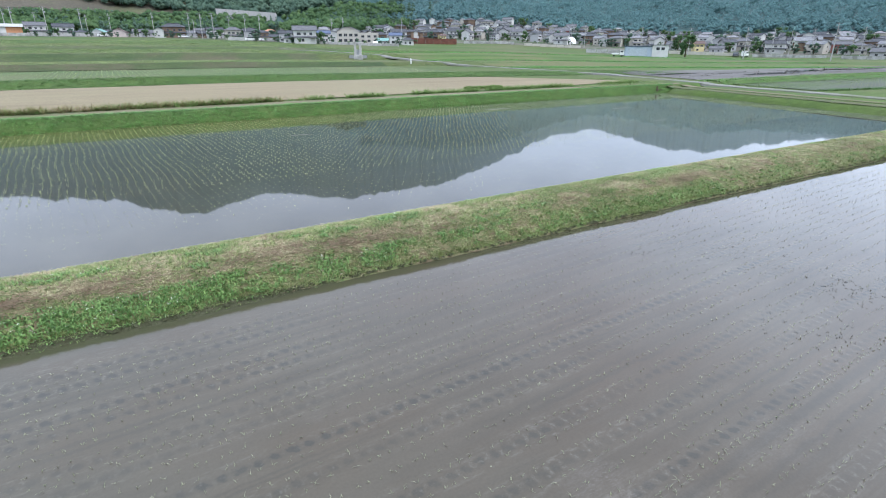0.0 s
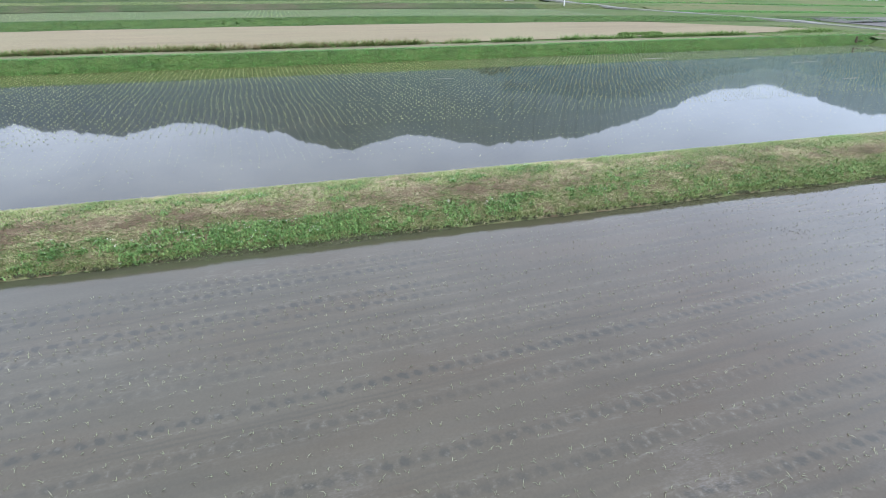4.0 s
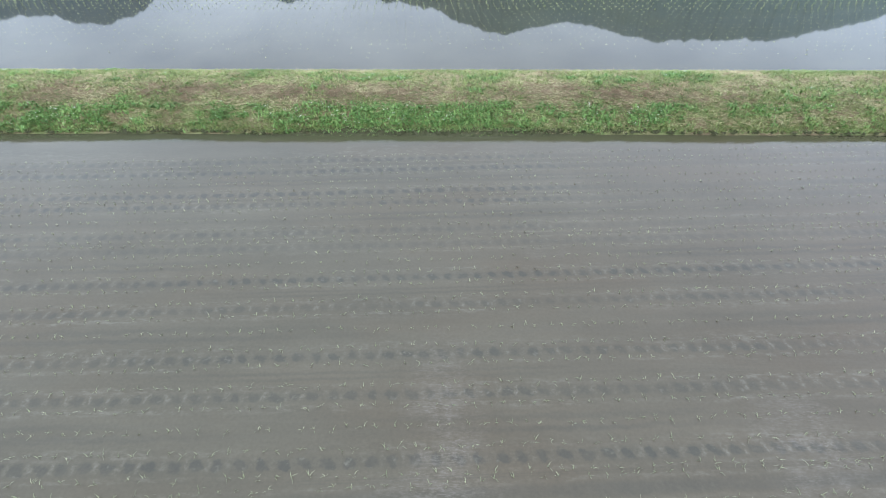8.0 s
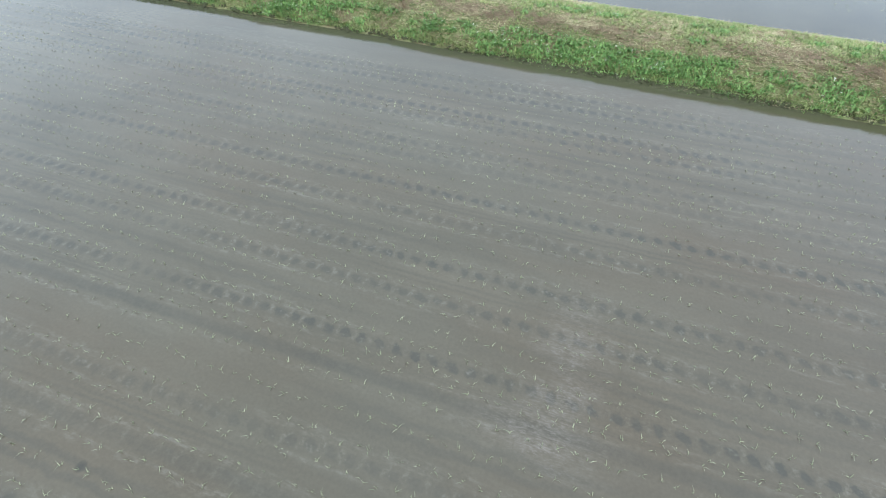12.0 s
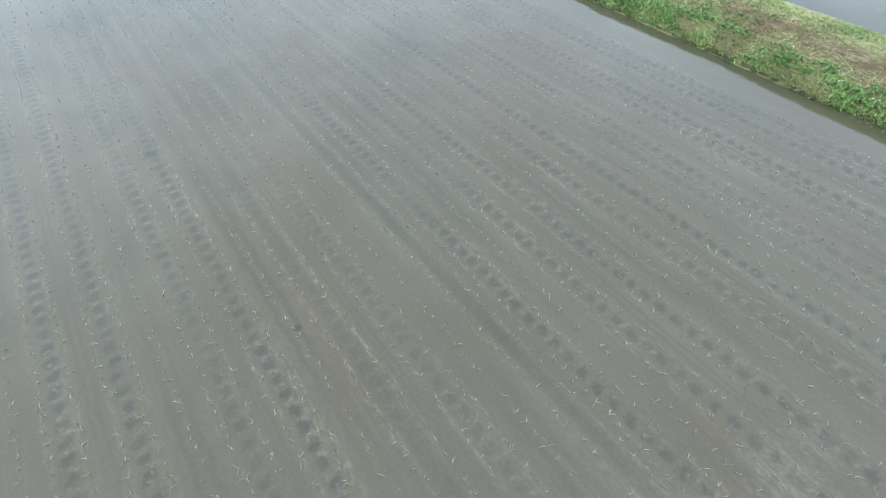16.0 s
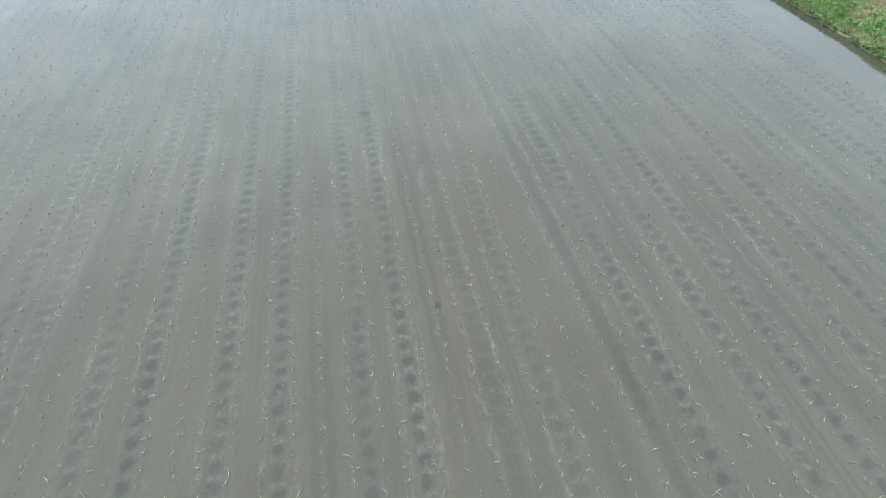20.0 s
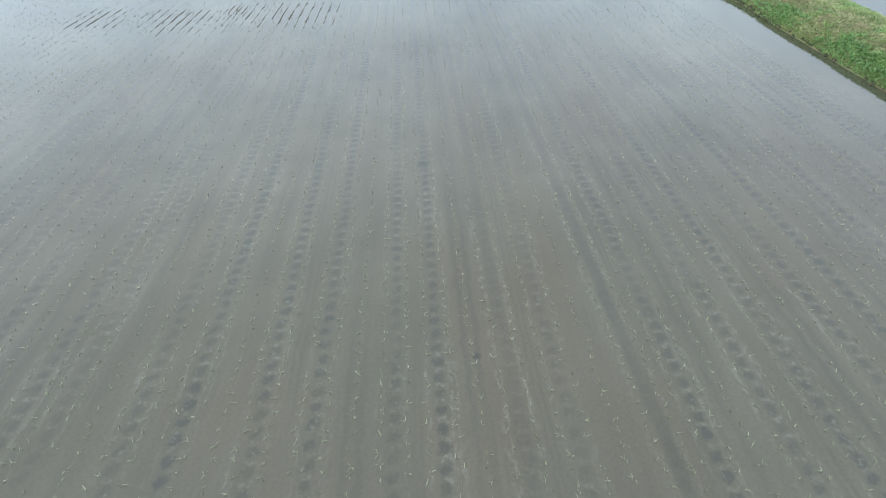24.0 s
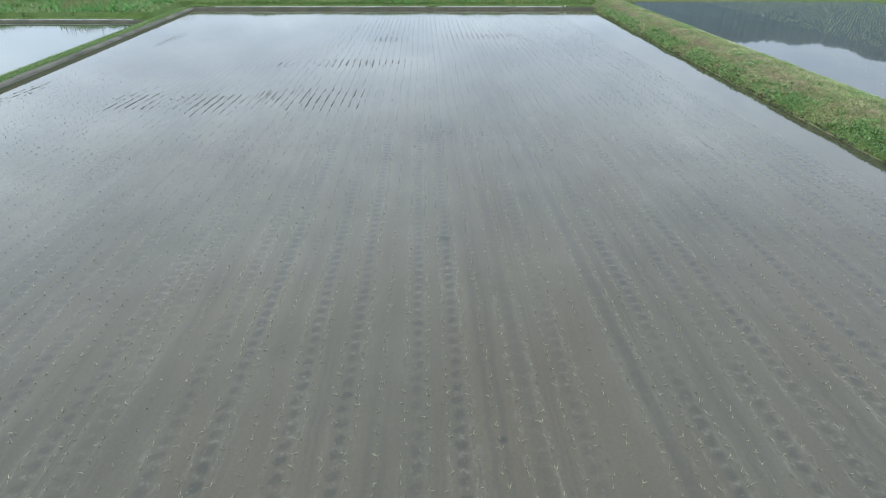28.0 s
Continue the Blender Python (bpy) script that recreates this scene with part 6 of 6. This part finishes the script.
def utility_pole(h):
    ob = tagged(new("utility_pole"), "grey concrete utility pole with crossarms and wires", "utility pole", "village poles")
    bm = bmesh.new()
    bmesh.ops.create_cone(bm, cap_ends=True, segments=8, radius1=0.2, radius2=0.12, depth=h + 1.0, matrix=Matrix.Translation((0, 0, h / 2 - 0.5)))
    part("shaft", bm, M["pole"], ob)
    for i, z in enumerate((h - 0.4, h - 1.2)):
        arm = part("crossarm", box(bmesh.new(), (0, 0, z), (2.0 - 0.4 * i, 0.1, 0.1)), M["steel"], ob)
        for x in (-0.9, 0, 0.9):
            part("insulator", box(bmesh.new(), (x * (1 - 0.15 * i), 0, z + 0.18), (0.09, 0.09, 0.2), 0.02), M["steel"], arm)
    tr = bmesh.new()
    bmesh.ops.create_cone(tr, cap_ends=True, segments=10, radius1=0.32, radius2=0.32, depth=0.9, matrix=Matrix.Translation((0.45, 0, h - 2.4)))
    part("transformer", tr, M["steel"], ob)
    return ob


poles = [(-11.2, 286, 14), (-6.2, 300, 13), (-5.7, 300, 14), (-3.5, 280, 14), (-4.2, 310, 12), (-1.1, 300, 14), (-0.7, 292, 11), (1.0, 300, 12), (4.3, 262, 12), (7.2, 255, 12), (7.6, 258, 9), (8.2, 240, 11.5), (9.2, 232, 11.5), (10.6, 250, 11), (12.0, 225, 11), (13.3, 240, 12), (20.0, 226, 11), (21.1, 262, 12), (26.8, 262, 12),
         (36.2, 262, 12), (40.3, 262, 12), (43.5, 250, 12), (44.8, 246, 12), (50.0, 230, 12), (54.2, 232, 12), (58.8, 208, 12), (60.9, 250, 11), (63.8, 250, 11), (65.3, 202, 13), (67.2, 240, 12), (62.2, 236, 11)]
pole0 = None
for az, r, h in poles:
    if pole0 is None:
        pole0 = put(utility_pole(12.5), az, r, -az, 0, 0.85)
    else:
        put_copy(pole0, az, r, -az + hr.uniform(-25, 25), h * 0.8 / 12.5)

# wires from pole to pole along the road
wire = bpy.data.curves.new("power_line", "CURVE")
wire.dimensions, wire.bevel_depth = "3D", 0.02
run = sorted(p for p in poles if p[0] < 14 and p[1] < 295)
for (a0, r0, h0), (a1, r1, h1) in zip(run, run[1:]):
    for off in (-0.8, 0.8):
        p, q = Vector((*polar(a0, r0), 0)), Vector((*polar(a1, r1), 0))
        p.z, q.z = ground_z(p.x, p.y) + h0 * 0.8 - 0.2, ground_z(q.x, q.y) + h1 * 0.8 - 0.2
        sp = wire.splines.new("POLY")
        sp.points.add(6)
        for i in range(7):
            t = i / 6
            m = p.lerp(q, t)
            sp.points[i].co = (m.x, m.y + off, m.z - 0.9 * 4 * t * (1 - t), 1)
wire.materials.append(M["rubber"])
tagged(new("power_line", wire), "thin black power lines between the poles", "cable")


# vehicles
def wheel(parent, x, y, r=0.3):
    bm = bmesh.new()
    bmesh.ops.create_cone(bm, cap_ends=True, segments=12, radius1=r, radius2=r, depth=0.18, matrix=Matrix.Translation((x, y, r)) @ Matrix.Rotation(math.pi / 2, 4, "X"))
    t = part("wheel", bm, M["rubber"], parent)
    bm = bmesh.new()
    bmesh.ops.create_cone(bm, cap_ends=True, segments=10, radius1=r * 0.6, radius2=r * 0.6, depth=0.2, matrix=Matrix.Translation((x, y, r)) @ Matrix.Rotation(math.pi / 2, 4, "X"))
    part("rim", bm, M["steel"], t)


def small_truck():
    ob = tagged(new("truck"), "small white flatbed truck parked beside the field", "truck")
    part("cab", fixed(prism(bmesh.new(), [(0.55, 0.4), (1.65, 0.4), (1.65, 1.0), (1.35, 1.78), (0.6, 1.8)], -0.7, 0.7)), M["white_paint"], ob)
    part("windscreen", fixed(prism(bmesh.new(), [(1.6, 1.12), (1.66, 1.1), (1.42, 1.7), (1.37, 1.7)], -0.6, 0.6)), M["pane"], ob)
    for s in (-1, 1):
        part("side_window", box(bmesh.new(), (s * 0.7, 1.0, 1.4), (0.04, 0.6, 0.45)), M["pane"], ob)
        part("side_board", box(bmesh.new(), (s * 0.68, -0.65, 0.85), (0.05, 2.0, 0.32)), M["white_paint"], ob)
        part("headlight", box(bmesh.new(), (s * 0.5, 1.67, 0.72), (0.24, 0.06, 0.16), 0.02), M["steel"], ob)
        for y in (1.1, -1.0):
            bm = bmesh.new()
            bmesh.ops.create_cone(bm, cap_ends=True, segments=12, radius1=0.28, radius2=0.28, depth=0.16, matrix=Matrix.Translation((s * 0.6, y, 0.28)) @ Matrix.Rotation(math.pi / 2, 4, "Y"))
            part("wheel", bm, M["rubber"], ob)
    part("bed", box(bmesh.new(), (0, -0.65, 0.66), (1.4, 2.1, 0.12), 0.02), M["white_paint"], ob)
    part("tailboard", box(bmesh.new(), (0, -1.68, 0.85), (1.4, 0.05, 0.32)), M["white_paint"], ob)
    return ob


put(small_truck(), 48.0, 178, -140, 0.05, 1.05)


def car(label, paint, kind="car"):
    """A parked car or van, nose towards +x."""
    ob = tagged(new(kind), label, kind, "parked vehicles")
    if kind == "van":
        prof, glass = [(-2.1, 0.35), (2.0, 0.35), (2.1, 0.9), (1.55, 1.2), (1.0, 1.95), (-2.05, 1.98)], [(1.45, 1.25), (0.98, 1.85), (-1.9, 1.85), (-1.95, 1.25)]
    else:
        prof, glass = [(-2.0, 0.35), (2.0, 0.35), (2.05, 0.75), (1.2, 0.95), (0.6, 1.45), (-1.1, 1.48), (-1.9, 1.0)], [(1.1, 0.98), (0.58, 1.38), (-1.05, 1.4), (-1.7, 1.0)]
    bm = bmesh.new()
    for pts, half, b in ((prof, 0.82, bm),):
        a = [b.verts.new((x, -half, z)) for x, z in pts]
        c = [b.verts.new((x, half, z)) for x, z in pts]
        for i in range(len(pts)):
            b.faces.new((a[i], a[(i + 1) % len(pts)], c[(i + 1) % len(pts)], c[i]))
        b.faces.new(a)
        b.faces.new(c[::-1])
    part("body", fixed(bm), paint, ob)
    for s in (-1, 1):
        b = bmesh.new()
        a = [b.verts.new((x, s * 0.8, z)) for x, z in glass]
        c = [b.verts.new((x, s * 0.835, z)) for x, z in glass]
        for i in range(len(glass)):
            b.faces.new((a[i], a[(i + 1) % 4], c[(i + 1) % 4], c[i]))
        b.faces.new(a)
        b.faces.new(c)
        part("side_window", fixed(b), M["pane"], ob)
        for x in (-1.25, 1.3):
            wheel(ob, x, s * 0.78)
    return ob


put(car("white delivery van parked by the roadside", M["white_paint"], "van"), 58.9, 232, 20, 0.02)
car0 = put(car("white car parked on the village road", M["white_paint"]), 12.4, 214, -10, 0.02)
put(car("dark grey car parked beside a house", plain("dark_car_paint", (0.05, 0.055, 0.065), 0.3, 0.3, 0.6, 0.05)), 58.2, 234, 25, 0.02)
for az, r, f in ((0.3, 282, 0), (6.6, 262, -4), (13.0, 216, -12), (24.2, 206, 60), (1.9, 284, 5)):
    put_copy(car0, az, r, f)


# hillside structures behind the village
hw = tagged(new("retaining_wall"), "long pale concrete retaining wall on the hillside", "wall")
for i in range(19):
    bm = bmesh.new()
    a = 9.8 + i * 0.28
    x, y = polar(a, 407)
    top = 28.4 - 0.11 * i
    box(bm, (0, 0, -4.0), (1.96, 0.8, 8.0), 0.04)
    bmesh.ops.transform(bm, matrix=pose(x, y, top, 0, 0, -a), verts=bm.verts)
    part("panel", bm, M["pole"], hw)

# ---- trees and woods ----
def leaf_cloud(centres, radii, per, size, seed, squash=0.8, core=(0.65, 0.95), slope=None):
    """Many small tilted leaf clumps in lobes; slope, if given, is the way the canopy leans towards the light."""
    rg = np.random.default_rng(seed)
    C0, R0 = np.asarray(centres, float), np.asarray(radii, float)
    C, R = np.repeat(C0, per, 0), np.repeat(R0, per)
    n = len(C)
    v = rg.normal(size=(n, 3))
    v /= np.linalg.norm(v, axis=1)[:, None]
    rad = R * rg.uniform(0.55, 1.08, n)
    P = C + v * rad[:, None] * np.array([1, 1, squash])
    lean = v * 0.9 + np.array([0, 0, 0.8]) if slope is None else v * 0.3 + np.repeat(slope, per, 0)
    a = rg.normal(size=(n, 3)) * 0.4 + lean
    a /= np.linalg.norm(a, axis=1)[:, None]
    t1 = np.cross(a, rg.normal(size=(n, 3)))
    t1 /= np.linalg.norm(t1, axis=1)[:, None]
    t2 = np.cross(a, t1)
    s = (size * rg.uniform(0.6, 1.3, n))[:, None]
    V = np.stack([P - t1 * s, P - t2 * s * 0.6, P + t1 * s, P + t2 * s * 0.6], 1).reshape(-1, 3)
    k = np.arange(n)[:, None] * 4
    quads = np.hstack([k, k + 1, k + 2, k + 3])
    if core is None:
        return V, quads, np.zeros((0, 3), int)
    # an uneven inner mass of twigs keeps the crown from being see-through
    D = np.array([(1, 0, 0), (0, 1, 0), (-1, 0, 0), (0, -1, 0), (0, 0, 1), (0, 0, -1)], float)
    mass = C0[:, None, :] + D[None] * (R0[:, None] * rg.uniform(*core, (len(C0), 6)))[:, :, None] * np.array([1, 1, squash])
    c = np.arange(len(C0))[:, None] * 6 + len(V)
    T = np.concatenate([np.hstack([c + i, c + (i + 1) % 4, c + 4]) for i in range(4)] + [np.hstack([c + (i + 1) % 4, c + i, c + 5]) for i in range(4)])
    return np.concatenate([V, mass.reshape(-1, 3)]), quads, T


def tree(label, h, spread_r, mat, conifer, seed):
    rg = random.Random(seed)
    ob = tagged(new("tree"), label, "tree", "village trees")
    bm = bmesh.new()
    bmesh.ops.create_cone(bm, cap_ends=True, segments=7, radius1=h * 0.035, radius2=h * 0.012, depth=h * 0.8, matrix=Matrix.Translation((0, 0, h * 0.38)))
    for i in range(5):
        a, z = rg.uniform(0, 6.28), h * rg.uniform(0.35, 0.65)
        m = Matrix.Translation((0, 0, z)) @ Matrix.Rotation(a, 4, "Z") @ Matrix.Rotation(radians(55), 4, "Y") @ Matrix.Translation((0, 0, spread_r * 0.4))
        bmesh.ops.create_cone(bm, cap_ends=False, segments=5, radius1=h * 0.015, radius2=h * 0.005, depth=spread_r * 0.8, matrix=m)
    part("trunk", bm, M["bark"], ob)
    cs, rs = [], []
    if conifer:
        for i in range(9):
            t = i / 8
            for _ in range(3 if t < 0.7 else 1):
                cs.append((rg.gauss(0, spread_r * 0.3 * (1 - t)), rg.gauss(0, spread_r * 0.3 * (1 - t)), h * (0.2 + 0.78 * t)))
                rs.append(spread_r * (0.75 * (1 - t) + 0.12))
    else:
        for i in range(13):
            a, d = rg.uniform(0, 6.28), spread_r * math.sqrt(rg.random()) * 0.75
            cs.append((math.cos(a) * d, math.sin(a) * d, h * rg.uniform(0.16, 0.86) - d * 0.08))
            rs.append(spread_r * rg.uniform(0.28, 0.48))
    me = blades_mesh("crown", [leaf_cloud(cs, rs, 36 if conifer else 42, h * 0.035, seed)], mat)
    c = new("crown", me)
    c.parent = ob
    return ob


TREES = [put(tree("dark tall conifer standing among the houses", 12, 2.6, M["leaf_dark"], True, 1), -9.2, 310, 0),
         put(tree("rounded bright green broadleaf tree beside houses", 8, 3.4, M["leaf_light"], False, 2), 54.0, 212, 0),
         put(tree("small clipped green garden tree", 4.5, 2.0, M["leaf_light"], False, 3), 18.9, 206, 0),
         put(tree("broad dark green garden tree", 7, 3.2, M["leaf_dark"], False, 4), 14.6, 226, 0)]
tr = random.Random(5)
for az, r, k, s in ((-9.9, 312, 0, 1.3), (-10.4, 305, 1, 1.3), (-8.4, 315, 3, 1.4), (-2.9, 292, 2, 1.0), (-4.9, 288, 2, 0.9), (3.0, 286, 1, 0.6), (3.6, 282, 2, 1.0), (8.9, 250, 3, 0.8), (9.8, 252, 2, 1.1), (12.9, 236, 3, 0.8), (14.9, 300, 0, 1.0), (14.4, 320, 0, 1.1), (24.0, 300, 3, 1.0),
                    (26.6, 244, 2, 1.0), (31.0, 290, 0, 0.9), (34.0, 262, 2, 1.1), (37.0, 262, 2, 0.9), (44.0, 252, 3, 0.9), (45.2, 330, 1, 1.1), (46.8, 232, 2, 1.0), (48.8, 232, 2, 1.2), (52.4, 300, 1, 1.0), (53.3, 216, 1, 0.9), (56.0, 216, 2, 1.0), (57.6, 214, 1, 0.7), (59.6, 214, 1, 0.8), (60.0, 216, 3, 0.8), (62.2, 300, 1, 1.1),
                    (62.6, 210, 3, 0.7), (64.0, 208, 3, 0.8), (66.0, 206, 3, 0.7), (66.6, 204, 2, 1.1), (67.8, 200, 2, 0.8), (69.6, 260, 1, 0.9), (61.4, 216, 2, 0.8), (47.4, 226, 3, 0.7), (51.6, 226, 2, 1.0)):
    put_copy(TREES[k], az, r if az < 28 else 246 + (r - 204) * 0.6, tr.uniform(0, 360), s * 0.8)


# clipped shrubs in the front gardens
for i in range(110):
    az = -5 + 77 * (i + tr.random()) / 110
    front = lerp_table(az, [(-5, 280), (4, 268), (10, 222), (17, 200), (26, 212), (28, 236), (31, 262), (45, 260), (72, 250)])
    if not 49 < az < 52.5:
        put_copy(TREES[tr.choice((2, 2, 3))], az, front + tr.uniform(-3, 3), tr.uniform(0, 360), tr.uniform(0.25, 0.5))
for i in range(60):
    put_copy(TREES[tr.choice((1, 2, 3, 3))], tr.uniform(23, 73), tr.uniform(262, 375), tr.uniform(0, 360), tr.uniform(0.55, 0.9))


def wood(name, n, az0, az1, r0, r1, mat, label, h, w, per, size, seed, keep=None, conifer=False, core=(0.72, 0.95), squash=0.85):
    """A far wood as one mass of crowns."""
    rg = np.random.default_rng(seed)
    cs, rs = [], []
    while len(cs) < n:
        az, r = rg.uniform(az0, az1), math.sqrt(rg.uniform(r0 * r0, r1 * r1))
        x, y = polar(az, r)
        if keep and not keep(az, r, x, y):
            n -= 1
            continue
        z = max(ground_z(x, y) if r < 520 else 0.0, mountain_z(az, r))
        hh = h * rg.uniform(0.7, 1.25)
        if r < 408 and az < 15.6:
            hh = min(hh, 5.5 + r * math.tan(radians(2.95 if az < 9.5 else 2.85 - 0.03 * (az - 9.5))) - z)
            if hh < 1.6:
                n -= 1
                continue
        if conifer:
            for t in (0.25, 0.55, 0.85):
                cs.append((x, y, z + hh * t))
                rs.append(w * (1.15 - t))
        else:
            for _ in range(2):
                cs.append((x + rg.normal(0, w * 0.35), y + rg.normal(0, w * 0.35), z + hh * rg.uniform(0.45, 0.8)))
                rs.append(w * rg.uniform(0.6, 0.95))
    C = np.asarray(cs)
    down = -C / np.hypot(C[:, 0], C[:, 1])[:, None] * 0.55
    down[:, 2] = 0.75
    return stuff(name, [leaf_cloud(cs, rs, per, size, seed, squash, core, down)], mat, label, "woods", True)


def low_left(az, r, x, y):
    return noise.noise((x * 0.02, y * 0.02, 0)) > -0.15


wood("broadleaf_wood", 4600, -14, 27, 316, 406, M["leaf_light"], "bright green broadleaf wood behind the village", 6.5, 2.9, 26, 0.42, 71, lambda a, r, x, y: low_left(a, r, x, y))
wood("conifer_wood", 1500, -14, 30, 326, 404, M["leaf_dark"], "dark conifer wood behind the village", 8, 2.0, 18, 0.42, 72, lambda a, r, x, y: noise.noise((x * 0.018, y * 0.018, 5)) > 0.0, True)
wood("hill_wood", 3600, -1, 30, 410, 480, M["leaf_dark"], "dark green wood on the foothill", 7, 2.8, 20, 0.45, 75, lambda a, r, x, y: r > 432 - 2.6 * max(0.0, min(a, 8.0)) and a < 23 + 9 * noise.noise((x * 0.03, y * 0.03, 8)))
# these two woods wear the crown colour with haze mixed in
wood("foothill_wood", 1500, 24, 76, 380, 394, M["leaf_hazed"], "green wood at the foot of the mountain", 4.0, 2.1, 14, 0.5, 73, lambda a, r, x, y: noise.noise((x * 0.03, y * 0.03, 3)) > -0.2 or a < 48)
wood("mountain_wood", 12500, 18, 76, 390, 545, M["leaf_hazed"], "dense forest on the mountain slopes", 5, 2.6, 17, 0.6, 74, lambda a, r, x, y: a > 22 + 9 * noise.noise((x * 0.03, y * 0.03, 8)) and (r > 470 - 3.2 * (a - 5) or a > 28), False, None, 0.9)


def on_hill(name, az0, az1, r0, r1, mat, label, lift):
    """A bare stretch of hillside laid over the slope."""
    A, R = spread(az0, az1, 0.5), spread(r0, r1, 8)
    n = len(A)
    verts = [(*polar(a, r + 6 * noise.noise((a * 0.4, r * 0.01, 0))), mountain_z(a, r) + lift) for r in R for a in A]
    return structure(name, verts, [(j * n + i, (j + 1) * n + i, (j + 1) * n + i + 1, j * n + i + 1) for j in range(len(R) - 1) for i in range(n - 1)], mat, label, "hillside")


on_hill("hillside_bare", -16, 8.5, 402, 470, M["brown_slope"], "bare brown hillside terrace above the woods", 0.5)
